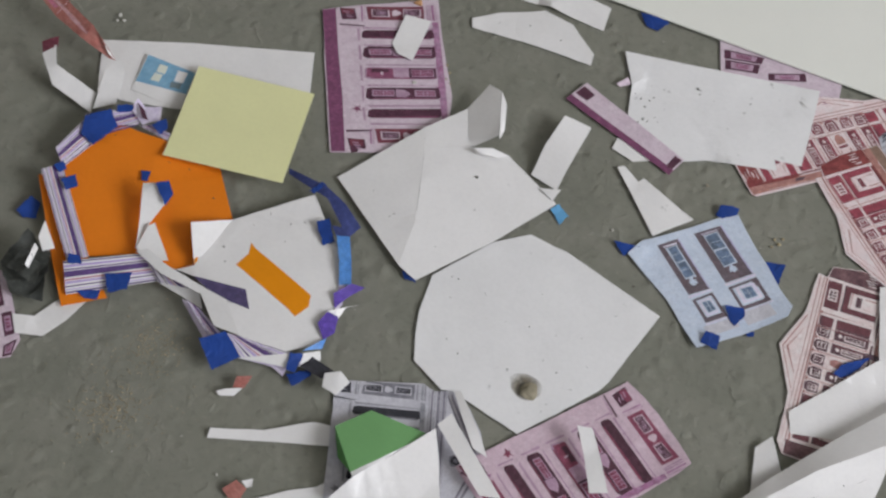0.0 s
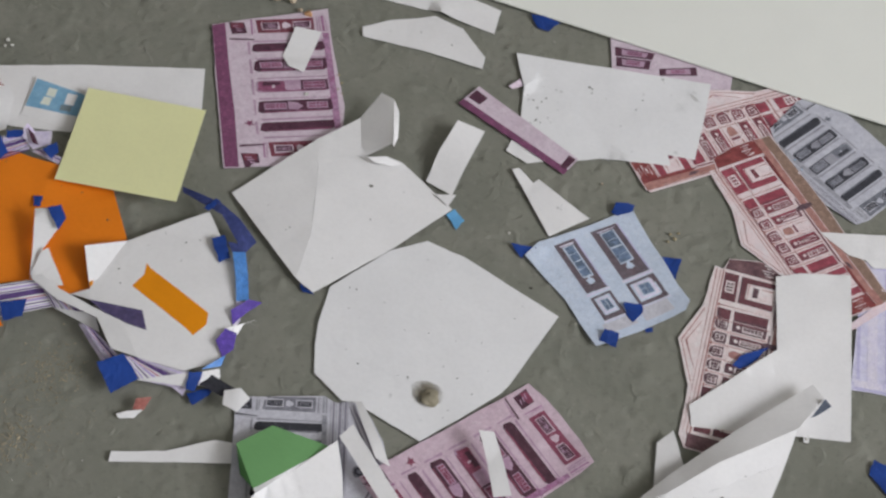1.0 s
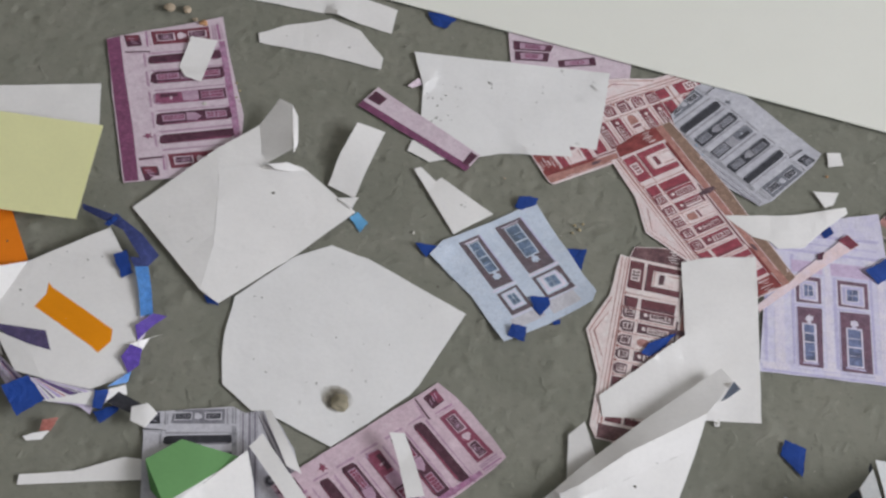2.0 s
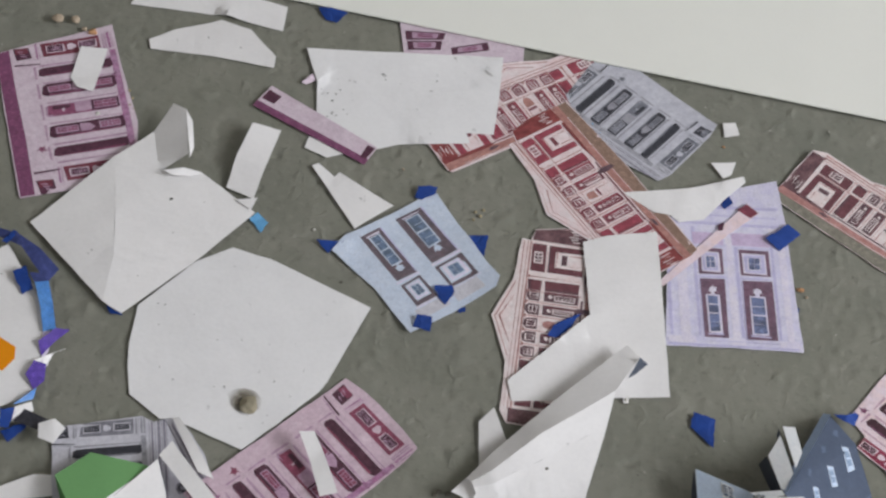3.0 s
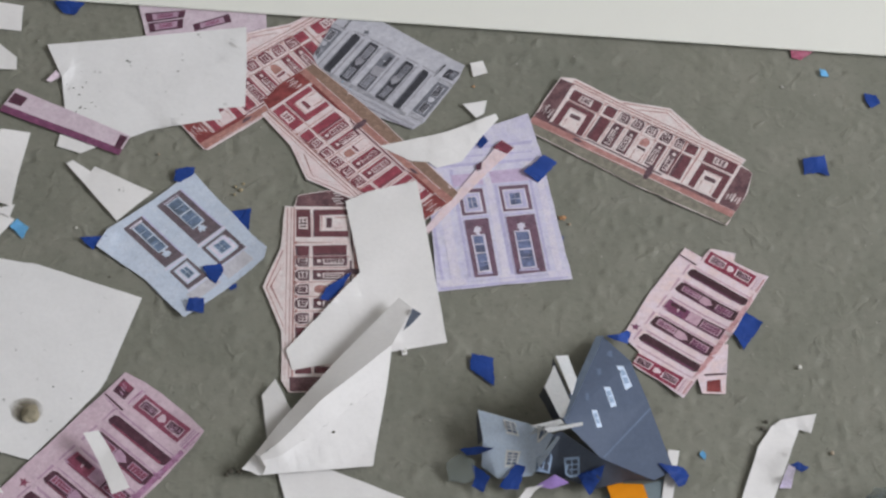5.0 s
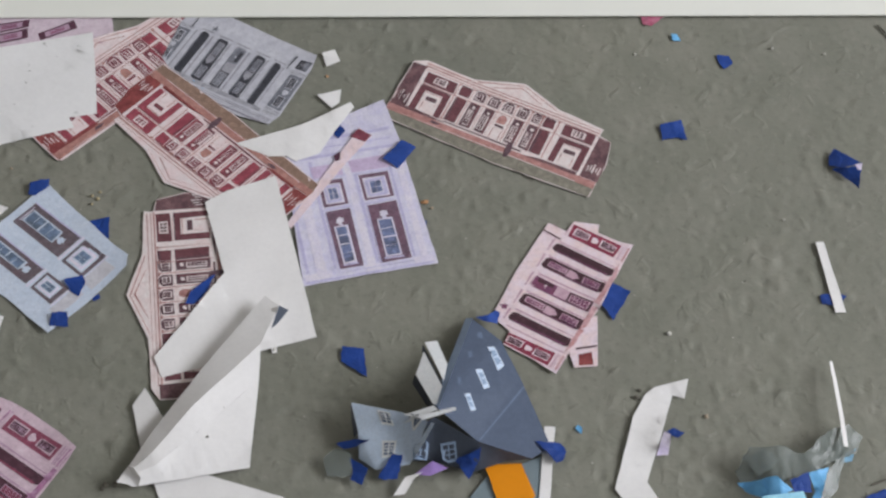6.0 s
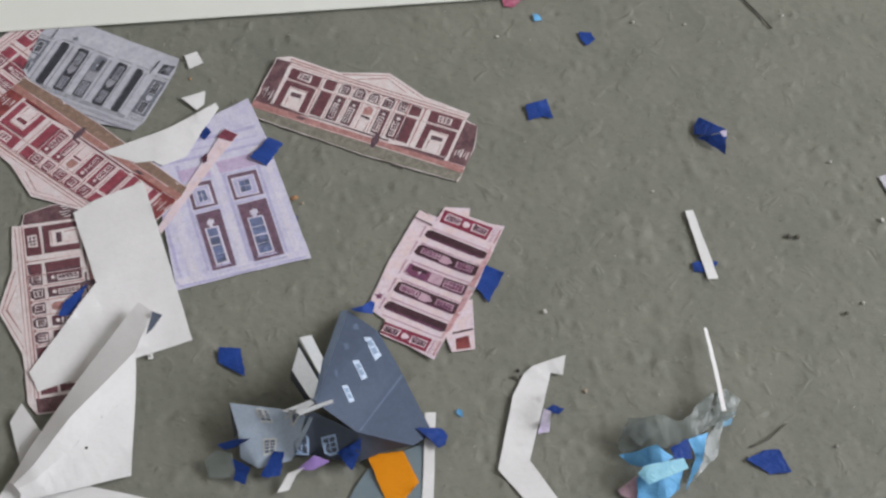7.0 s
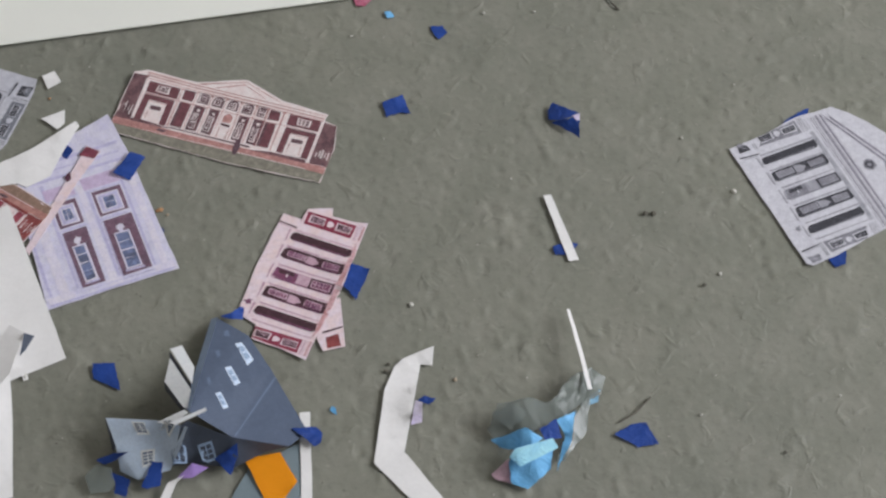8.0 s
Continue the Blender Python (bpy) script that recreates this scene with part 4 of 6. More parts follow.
paper("orange_paper_tray", "crumpled orange paper tray rimmed with striped strips and blue tape", "paper craft", (-0.0924, 0.1558), [
    ("base", "orange", [(-49.3, 16.7, 5.2), (-45.2, 35.3, 5.2), (-28.7, 60.1, 6.2), (-13.3, 56.9, 6.2), (-0.5, 19.8, 3.2), (11.7, -29.8, 4.2), (-13.6, -40.3, 5.2)]),
    ("base_side", "orange", [(-13.3, 56.9, 6.2), (1.4, 55.4, 6.2), (39.7, 46.6, 2.2), (57.9, 11.7, 2.2), (46.6, -27.1, 3.2), (37.2, -34.8, 5.2), (11.7, -29.8, 4.2), (-0.5, 19.8, 3.2)]),
    ("base_edge", "orange", [(-60.1, 6.5, 8), (-49.3, 16.8, 5), (-14, -39.5, 4), (5.7, -62.5, 2), (-17.4, -75.1, 2), (-32.6, -47.2, 4)]),
    ("rim_strip", "stripe", [(-59.1, 9.1, 10.6), (-49.2, 17.5, 9.6), (-12.6, -41.1, 6.6), (-23.3, -48, 7.6)]),
    ("rim_strip", "stripe", [(-57.1, 27.7, 9.8), (-47.9, 53.8, 9.8), (-36.2, 42.3, 6.8), (-48.7, 17.3, 6.8)]),
    ("rim_strip", "stripe", [(-48.9, 56.8, 10.8), (-20, 72.1, 10.8), (-15.7, 60.9, 7.8), (-29.6, 57.5, 6.8), (-37.4, 45.6, 6.8)]),
    ("bow", "lilac", [(-23.8, 69.7, 11), (-21.1, 75.1, 15), (-16, 73.2, 11), (-5.6, 74.6, 13), (-4.4, 66.3, 10), (-13.7, 60.5, 9)]),
    ("bow_fold", "plumdark", [(-20.6, 73.3, 13.4), (-15, 69.3, 12.4), (-10.9, 63, 11.4), (-14.7, 63.7, 11.4)]),
    ("rim_strip", "stripe", [(-14.9, 59.7, 8.4), (-8.1, 61, 10.4), (4.6, 59.2, 8.4), (3.7, 55, 6.4)]),
    ("rim_strip", "stripe", [(-24.7, -49.6, 8.6), (18.3, -30.8, 8.6), (29.9, -44.1, 3.6), (-17.1, -68, 3.6)]),
    ("rim_strip", "stripe", [(18.4, -33.9, 9.4), (31.3, -37.1, 10.4), (55.2, -47.1, 8.4), (60.1, -56.3, 4.4), (30.4, -45.4, 4.4)]),
    ("tape", "tape", [(-47.9, 54.4, 12.2), (-35, 64.7, 12.2), (-27.3, 55.1, 9.2), (-36.8, 37.2, 8.2), (-46.4, 42.6, 10.2)]),
    ("tape", "tape", [(-45.2, 3.9, 12.2), (-38.4, 10.9, 11.2), (-34.5, 3.6, 10.2), (-39.6, -1.5, 11.2)]),
    ("tape", "tape", [(0.4, -50.9, 8.2), (15.1, -45.7, 8.2), (15.5, -56.1, 6.2), (5.3, -60.9, 5.2)]),
    ("tape", "tape", [(-4.3, 29.3, 5), (1.4, 30.2, 5), (2.1, 22.7, 5), (-2, 22.3, 5)]),
    ("tape", "tape", [(-53, 13.9, 11.4), (-48.9, 18.8, 11.4), (-45, 13.6, 10.4), (-47.9, 10, 10.4)]),
    ("tape", "tape", [(-23.8, -44.2, 10.2), (-16.4, -44.2, 9.2), (-13.8, -48.8, 9.2), (-21.4, -51, 10.2)]),
    ("tape", "tape", [(-32.1, 68.9, 12.2), (-22.2, 71.5, 12.2), (-22.8, 66.6, 11.2), (-31.4, 64.3, 11.2)]),
    ("tape", "tape", [(-7.6, 59.6, 12.2), (-0.5, 66.5, 13.2), (2.4, 60.7, 11.2), (-0.5, 55.1, 10.2)]),
    ("tape", "tape", [(-12.1, -64.1, 4.2), (0.8, -59.8, 4.2), (0.8, -65.7, 3.2), (-6.2, -66.9, 3.2)]),
    ("tag", "white", [(1.9, 14.6, 13), (10, 15.5, 15), (18.2, 5.7, 10), (13.4, -11.6, 9), (11.5, -28.6, 8), (8.7, -13.8, 10)]),
    ("tag_fold", "white", [(11.6, -28.8, 8.4), (14.1, -13.3, 11.4), (17.2, -10.2, 11.4), (32, -31.2, 7.4), (20.6, -33.9, 6.4)]),
    ("tape", "tape", [(9.8, 14.2, 16.4), (16.9, 17.8, 17.4), (21.9, 10.7, 14.4), (19, 3.4, 11.4)]),
])
paper("white_paper_tray", "crumpled round white paper tray edged with blue and purple strips", "paper craft", (-0.0009, 0.1364), [
    ("base", "white", [(-54.3, 17.5, 8.6), (-33.7, 29.1, 4.6), (8.8, 61.3, 5.6), (21.8, 41.5, 4.6), (33.2, 26.8, 5.6), (41.1, -1.3, 6.6), (39.3, -42.7, 6.6), (20.5, -53.7, 6.6), (-4.9, -51.1, 7.6), (-41.5, -18.4, 7.6), (-54.2, -15.6, 5.6), (-44.1, -10, 6.6)]),
    ("printed_mark", "orangetape", [(-50, 6.8, 7.4), (-48.1, 9.5, 7.4), (-45.1, 1.8, 7.4), (-43.7, -7.1, 7.4), (-44.7, -9.1, 7.4)]),
    ("curled_edge", "white", [(-54.1, 14.5, 13), (-32.9, 27.5, 7), (-36.3, 16.8, 7), (-43, -5.8, 6), (-44.6, -9.7, 6)]),
    ("orange_tape", "orangetape", [(-17.6, 15.5, 6), (-14.3, 12.2, 6), (25.7, -11.7, 6), (26.5, -19.7, 6), (20.9, -28.7, 6), (15.9, -24.9, 6), (-21.5, -2.8, 6), (-16.9, 7.1, 6)]),
    ("purple_strip", "purpledark", [(-41.9, -20.1, 10.4), (-10.9, -19.4, 8.4), (-5.4, -31.4, 7.4), (-28.4, -28.2, 9.4)]),
    ("ribbon", "white", [(-78.3, -13.1, 11.0), (-71.9, -10.6, 13.0), (-59.1, -17.8, 12.0), (-32.2, -27.6, 12.0), (-34.0, -31.5, 11.0), (-60.3, -23.7, 10.5)]),
    ("ribbon", "white", [(-32.2, -27.6, 12.0), (-19.0, -31.8, 12.5), (-4.8, -52.7, 11.0), (-20.9, -49.6, 10.0), (-34.0, -31.5, 11.0)]),
    ("rim_strip", "stripe", [(-41.7, -36.1, 9.2), (-32.7, -39.2, 8.2), (-12.3, -54.2, 7.2), (-1.8, -61.7, 4.2), (-21.9, -55, 4.2)]),
    ("rim_strip", "lilac", [(-44.8, -32.9, 3.6), (-33, -38.3, 5.6), (-15.4, -52.6, 3.6), (-24.1, -56.5, 2.1)]),
    ("rim_strip", "stripe", [(-12.9, -52.1, 9.6), (-4.7, -51.8, 8.6), (25.9, -54.3, 8.6), (26, -61.1, 3.6), (-3.2, -62.5, 3.6)]),
    ("rim_strip", "lilac", [(-3.4, -61.8, 2.4), (25.6, -59.6, 2.4), (24.2, -66.2, 1.7), (16.4, -61.8, 1.7)]),
    ("tape", "tape", [(-26.3, -59.8, 9.4), (-13.1, -51.5, 10.4), (-1.4, -63.1, 6.4), (-14.2, -74.9, 4.4)]),
    ("tape", "tape", [(25, -54.7, 9.4), (32.4, -52.7, 8.4), (30.5, -63.4, 4.4), (25.2, -63, 4.4)]),
    ("tape", "tape", [(25.6, -64.2, 1.7), (38.9, -57.6, 2.2), (39.2, -61.1, 1.7), (30.7, -70.8, 1.5)]),
    ("rim_fold", "white", [(32.2, -51.9, 7.8), (40.8, -47.1, 6.8), (42.4, -51.6, 4.8), (37.2, -56.4, 3.8), (31.3, -58.9, 3.8)]),
    ("rim_strip", "midblue", [(31.3, -51.4, 9), (39.1, -42.4, 9), (42, -38.1, 7), (41.2, -44.9, 6)]),
    ("blue_strip", "navy", [(-11.2, 74.9, 7), (1.7, 70.4, 9), (14.4, 66.2, 10), (28.7, 57, 9), (41.3, 45, 6), (35, 33.1, 6), (30, 41.3, 8), (17.3, 58, 9), (3.2, 65.2, 7), (-10.4, 72.3, 5)]),
    ("blue_strip", "tape", [(5.3, 60.9, 8.6), (10.8, 69, 9.6), (14.1, 67.3, 9.6), (8.5, 59.6, 8.6)]),
    ("tape", "tape", [(15.2, 39.8, 8.2), (21.9, 44.5, 8.2), (29, 29.5, 7.2), (23.3, 25.1, 6.2)]),
    ("rim_strip", "midblue", [(29.5, 32.5, 9), (36.8, 35.4, 7), (41.8, 19.7, 7), (46.2, 2.7, 6), (39.6, -0.8, 8), (35.1, 16.2, 9)]),
    ("rim_strip", "navy", [(24.8, 39.9, 7.8), (32.9, 41, 6.8), (36.8, 33.9, 6.8), (30.3, 31.1, 7.8)]),
    ("rim_strip", "lilac", [(39, 1.6, 7.4), (42.6, 3.4, 6.4), (44.7, -12.6, 6.4), (41.7, -21.7, 6.4)]),
    ("rim_strip", "violet", [(38.1, -8.2, 9), (46.4, 1.4, 9), (54.4, 2.3, 7), (47, -5.8, 6), (41, -16.6, 7)]),
    ("rim_strip", "white", [(37.2, -21.3, 8.6), (53.3, -8.4, 3.6), (46.9, -12.4, 3.6), (42.9, -28.2, 4.6)]),
    ("rim_strip", "violet", [(34.6, -30.6, 9.2), (38.2, -21.4, 9.2), (44.8, -22.1, 7.2), (45.3, -32.6, 6.2), (40.4, -39.6, 7.2)]),
])
paper("blue_tape_piece", "torn dark blue masking tape piece beside the orange tray", "tape", (-0.1514, 0.1422), [
    ("", "tape", [(-6.4, -4.4, 3.4), (-1.3, 7.4, 4.4), (4.9, 5.2, 2.4), (6.3, -5.5, 1.4), (-1.3, -7.4, 1.4)]),
])
paper("plastic_scrap", "dark crumpled black plastic scrap with torn white bits", "plastic scrap", (-0.1359, 0.1037), [
    ("body", "black", [(-15.3, -7.3, 8.6), (-6.8, 16.2, 12.6), (2.4, 9.1, 10.6), (11.5, 4.2, 9.6), (14.4, -14.8, 9.6), (15.3, -23.3, 3.6), (-3, -23.9, 2.6), (-10.6, -16, 6.6)]),
    ("fold", "black", [(-10.2, -11.3, 11.6), (-3.3, -1.4, 17.6), (11, -6.5, 13.6), (9.7, -19.2, 13.6)]),
    ("white_bit", "white", [(1.3, -10.4, 16), (2.1, 4.1, 18), (5, 1.6, 17), (3.4, -11.1, 14)]),
    ("white_bit", "white", [(1.2, 11.2, 14), (0.7, 23.8, 14), (11.9, 8.3, 11), (5.9, 4.4, 11)]),
])
paper("facade_print", "plum and pink building print partly out of view", "print", (-0.1431, 0.0657), [
    ("sheet", "pinkbg", [(-19.2, 17.7, 0.5), (-12.9, 32.1, 0.5), (-2.7, 26.8, 0.5), (19.2, -12.1, 0.5), (17.8, -24.3, 0.5), (1.8, -32, 0.5)]),
    ("printed_panel", "plumdark", [(-14.6, 18.9, 0.8), (-7.2, 24.4, 0.8), (2.5, 7.6, 0.8), (-6, 1, 0.8)]),
    *sash("printed_frame", "plumpale", "plummid", shrunk([(-14.6, 18.9, 0.8), (-7.2, 24.4, 0.8), (2.5, 7.6, 0.8), (-6, 1, 0.8)], 0.66), 2, 0, 0.2),
    ("printed_panel", "plumdark", [(2.8, 1.6, 0.8), (7.5, 5, 0.8), (14.7, -8.9, 0.8), (10.1, -12.6, 0.8)]),
    *sash("printed_frame", "plumpale", "plummid", shrunk([(2.8, 1.6, 0.8), (7.5, 5, 0.8), (14.7, -8.9, 0.8), (10.1, -12.6, 0.8)], 0.66), 2, 0, 0.2),
    ("printed_panel", "plumdark", [(11.7, -18.4, 0.8), (17.2, -12.1, 0.8), (17.9, -22.9, 0.8), (13.7, -25.7, 0.8)]),
    *sash("printed_frame", "plumpale", "plummid", shrunk([(11.7, -18.4, 0.8), (17.2, -12.1, 0.8), (17.9, -22.9, 0.8), (13.7, -25.7, 0.8)], 0.66), 2, 0, 0.2),
])
paper("white_paper_scrap", "white paper scrap lying on the grey floor", "paper", (-0.1161, 0.0739), [
    ("", "white", [(-18.2, -5.1, 0.6), (-6.2, -3.1, 0.6), (3.1, 11.8, 0.6), (6.6, 16.9, 0.6), (18.2, 14.6, 0.6), (12.5, 0.4, 0.6), (2.9, -14.5, 0.6), (-12.4, -17, 0.6)]),
])
paper("folded_white_sheet", "creased white paper sheet folded over itself on the floor", "paper", (0.0886, 0.2324), [
    ("left_panel", "white", [(-72, -14.4, 1.3), (-29.4, 38, 4), (-25.5, 20.4, 4.6), (-23.3, 4.2, 4.6), (-18.2, -37.4, 4.6), (-20.7, -69.5, 3)]),
    ("main_panel", "white", [(-25.5, 20.4, 4.6), (-0.4, 30.9, 4.4), (4, 30.8, 4.4), (15.2, 32.4, 5), (26.5, 31.4, 3), (61.6, 4.5, 1.3), (31.9, -33, 1.6), (-8.6, -76.6, 2), (-20.7, -69.5, 3), (-18.2, -37.4, 4.6), (-23.3, 4.2, 4.6)]),
    ("flap", "white", [(-29.4, 38, 4), (-6.7, 60.3, 5), (-0.4, 30.9, 4.4), (-25.5, 20.4, 4.6)]),
    ("flap", "white", [(-6.7, 60.3, 5), (2.9, 80.9, 9), (12, 74.5, 12), (17.4, 38.9, 12), (3.1, 31.5, 4.4), (-0.4, 30.9, 4.4)]),
    ("flap_edge", "white", [(12, 74.5, 12), (16.6, 67.1, 10), (19.4, 49.5, 5), (17.7, 41.7, 4.4)]),
    ("strip", "white", [(53.9, 71, 7.7), (72, 67.7, 5.7), (64.3, 36, 4.7), (59.7, 15.1, 1.2), (42.1, 22.7, 1.2), (46.4, 46.2, 5.7)]),
    ("crumpled_edge", "white", [(3.7, 27.1, 8.6), (15.2, 31.1, 7.6), (26.5, 30.5, 4.6), (19.3, 26.9, 4.6), (8.6, 24.8, 7.6)]),
    ("fin", "white", [(49.3, 12.1, 3.2), (62.3, 13.9, 4.2), (58.8, 5.7, 2.2)]),
])
paper("blue_tape_piece", "torn dark blue masking tape on a folded white sheet", "tape", (0.0756, 0.1583), [
    ("", "tape", [(-4.8, 2.8, 2.6), (0.9, 2.9, 3.6), (4.9, -3, 1.6), (-2.2, -2.1, 1.6)]),
])
paper("blue_tape_piece", "light blue tape bit on the floor", "tape", (0.1531, 0.2304), [
    ("", "lightblue", [(-5.9, 2.7, 0.4), (-1.2, 7.8, 0.4), (6, -0.5, 0.4), (1.6, -7.7, 0.4)]),
])
paper("white_paper_sheet", "large five-sided white paper sheet with grey stain and specks", "paper", (0.1558, 0.1404), [
    ("", "stained", [(-67.2, 23, 0.9), (-54.9, 37.4, 0.9), (-36.7, 57.8, 0.9), (-16.3, 69.7, 0.9), (0.4, 64.5, 0.9), (6.5, 63.3, 0.9), (68.8, 32.4, 0.9), (46.8, -21.7, 0.9), (42.4, -28.9, 0.9), (21.6, -50.8, 0.9), (2.5, -69.6, 0.9), (-38.5, -52.6, 0.9), (-44.9, -53.3, 0.9), (-63.9, -38.3, 0.9), (-67.4, -20, 0.9), (-68.8, -4, 0.9)]),
])
paper("white_paper_scrap", "lens-shaped white paper offcut lying on the floor", "paper", (0.1096, 0.3761), [
    ("", "white", [(-41.8, -1.1, 0.5), (-25.1, 9.5, 0.5), (-5.3, 15.6, 1.5), (3.7, 18.8, 2.5), (23.8, 11.7, 2.5), (41.9, -9.3, 1.5), (41.5, -18.7, 0.5), (1.1, -12.3, 0.5), (-40, -9.5, 0.5)]),
])
paper("white_paper_scrap", "white paper offcut lying beside the white board", "paper", (0.1035, 0.4067), [
    ("", "white", [(-52.1, -1.4, 0.5), (-46.4, 13.5, 0.5), (10, 16.3, 2.5), (52.2, 5, 1.5), (50.6, -16.3, 0.5), (11.8, -6.7, 0.5), (-3.2, -5.4, 0.5)]),
])
paper("blue_tape_piece", "torn dark blue masking tape beside the white board", "tape", (0.1858, 0.4077), [
    ("", "tape", [(-9.9, 6, 1.5), (-1.6, 5.8, 2.5), (10, 3, 1.5), (3.1, -6.1, 0.5), (-4.8, -3.6, 0.5)]),
])
paper("white_paper_sheet", "cut white paper sheet lying over building prints", "paper", (0.2358, 0.3376), [
    ("", "stained", [(-64.8, 38.6, 3.6), (64.9, 42.9, 2.6), (63.1, 14.5, 2.6), (59.6, -24.4, 2.6), (42.1, -24.5, 2.6), (44.5, -32.9, 2.6), (-0.6, -37.7, 2.6), (-14.5, -42.9, 2.6), (-54.3, -16.4, 2.6), (-55.9, 9.8, 2.6)]),
])
paper("white_paper_scrap", "small white paper piece under a plum strip", "paper", (0.1892, 0.2932), [
    ("", "white", [(-13.2, -1.2, 0.5), (-11.1, 8.2, 0.5), (10.5, 2.8, 0.5), (13.3, -3.5, 0.5), (1.3, -8.2, 0.5)]),
])
paper("white_paper_scrap", "small pink torn paper bit", "paper", (0.1746, 0.3489), [
    ("", "pinkbg", [(-4.7, -3.2, 1.6), (1.8, 4, 2.6), (4.7, 0.2, 0.6), (-1.8, -3.9, 0.6)]),
])
paper("print_strip", "long plum and pink strip cut from a building print", "print", (0.1811, 0.3110), [
    ("sheet", "pinkbg", [(-40.6, 12.8, 3.7), (-29.9, 29.9, 4.2), (40.7, -15.7, 3.7), (33, -29.6, 3.2)]),
    ("printed_band", "plum", [(-40.6, 12.6, 4), (-38.1, 17.3, 4), (35.5, -25.5, 3.8), (33, -29.8, 3.5)]),
    ("printed_block", "plumdark", [(-35.5, 19.1, 4), (-30.8, 26.5, 4.2), (-22.8, 20.9, 4.2), (-27.3, 14.7, 4)]),
    ("printed_block", "plumdark", [(30.2, -23.8, 3.8), (34.6, -13.9, 3.9), (39.3, -16.3, 3.9), (34.1, -25.3, 3.7)]),
])
paper("white_paper_scrap", "pointed white paper offcut under a blue print", "paper", (0.2081, 0.2550), [
    ("", "white", [(-26.3, 22.1, 1.6), (-22.3, 24.3, 1.6), (-11.6, 15.2, 0.6), (-8.7, 18.1, 1.6), (26.3, -4.7, 0.6), (3.3, -24.3, 0.6)]),
])
paper("facade_print", "plum building print partly under the white board", "print", (0.2728, 0.3889), [
    ("sheet", "pinkbg", [(-42.2, 20, 0.5), (-7.4, 27.2, 0.5), (42.1, 9.1, 0.5), (40.6, -24, 0.5), (26.7, -27.2, 0.5), (-36.5, -20.5, 0.5)]),
    ("printed_window", "plumdark", [(-38.1, 10.2, 0.8), (-11, 10.6, 0.8), (-12.4, 4.4, 0.8), (-37.1, 2, 0.8)]),
    *sash("printed_frame", "plumpale", "plummid", shrunk([(-38.1, 10.2, 0.8), (-11, 10.6, 0.8), (-12.4, 4.4, 0.8), (-37.1, 2, 0.8)], 0.66), 2, 0, 0.2),
    ("printed_window", "plumdark", [(-36.4, 1, 0.8), (-13.1, 3.3, 0.8), (-13.7, -4.9, 0.8), (-35.4, -7, 0.8)]),
    *sash("printed_frame", "plumpale", "plummid", shrunk([(-36.4, 1, 0.8), (-13.1, 3.3, 0.8), (-13.7, -4.9, 0.8), (-35.4, -7, 0.8)], 0.66), 2, 0, 0.2),
    ("printed_window", "plumdark", [(-7, -2.5, 0.8), (17.1, 4.9, 0.8), (18.6, -2.2, 0.8), (-6.2, -8.5, 0.8)]),
    *sash("printed_frame", "plumpale", "plummid", shrunk([(-7, -2.5, 0.8), (17.1, 4.9, 0.8), (18.6, -2.2, 0.8), (-6.2, -8.5, 0.8)], 0.66), 2, 0, 0.2),
    ("printed_window", "plumdark", [(27.5, -12.8, 0.8), (37.3, -10.3, 0.8), (39.1, -22.3, 0.8), (28.2, -23.8, 0.8)]),
    *sash("printed_frame", "plumpale", "plummid", shrunk([(27.5, -12.8, 0.8), (37.3, -10.3, 0.8), (39.1, -22.3, 0.8), (28.2, -23.8, 0.8)], 0.66), 2, 0, 0.2),
])
paper("white_paper_scrap", "small torn white paper bit on the floor", "paper", (0.4495, 0.3318), [
    ("", "white", [(-5.2, 4.4, 1.4), (3.7, 6.7, 0.4), (5.2, -4.7, 1.4), (-4.5, -6.7, 0.4)]),
])
paper("white_paper_scrap", "small torn white paper bit on the floor", "paper", (0.4426, 0.2969), [
    ("", "white", [(-8, 5.3, 1.6), (8, 6.1, 2.6), (5.1, -2.6, 0.6), (-0.7, -6.2, 0.6)]),
])
paper("white_paper_scrap", "torn white paper offcut lying on building prints", "paper", (0.4165, 0.2714), [
    ("", "white", [(-39.2, 2, 4.2), (-17.7, 4.9, 5.2), (3.8, 7.8, 6.2), (37.9, 19.1, 6.2), (39.2, 15.3, 5.2), (25.2, 1.3, 4.2), (11.5, -15.1, 4.2), (-4.8, -19, 4.2), (-9.8, -13.8, 4.2), (-20.3, -12.1, 4.2)]),
])
paper("print_strip", "narrow pink strip cut from a building print", "print", (0.4306, 0.2364), [
    ("sheet", "rosebg", [(-32, -28.9, 1.3), (25, 33.9, 1.9), (32, 26.8, 1.7), (12.7, 10, 1.4), (-30.9, -33.9, 1.3)]),
    ("printed_block", "maroon", [(18.4, 28.5, 4.2), (24.6, 33.6, 4.2), (31.6, 27, 3.9), (26.6, 22.8, 3.9)]),
    ("printed_mark", "plumdark", [(5.3, 15.6, 3.9), (9.8, 18.4, 3.9), (8.6, 12.2, 3.8), (5.7, 11.2, 3.8)]),
])
paper("blue_tape_piece", "torn blue masking tape on a lavender print", "tape", (0.4767, 0.2455), [
    ("", "tape", [(-11.5, -1.9, 4.8), (3.4, 10.2, 3.8), (11.5, 4.2, 2.8), (-3.1, -10.1, 2.8)]),
])
paper("blue_tape_piece", "torn blue masking tape under white paper", "tape", (0.4421, 0.2710), [
    ("", "tape", [(-4.5, 1.4, 3.2), (2.3, 5.8, 3.2), (4.6, -1, 3.2), (-0.8, -5.7, 3.2)]),
])
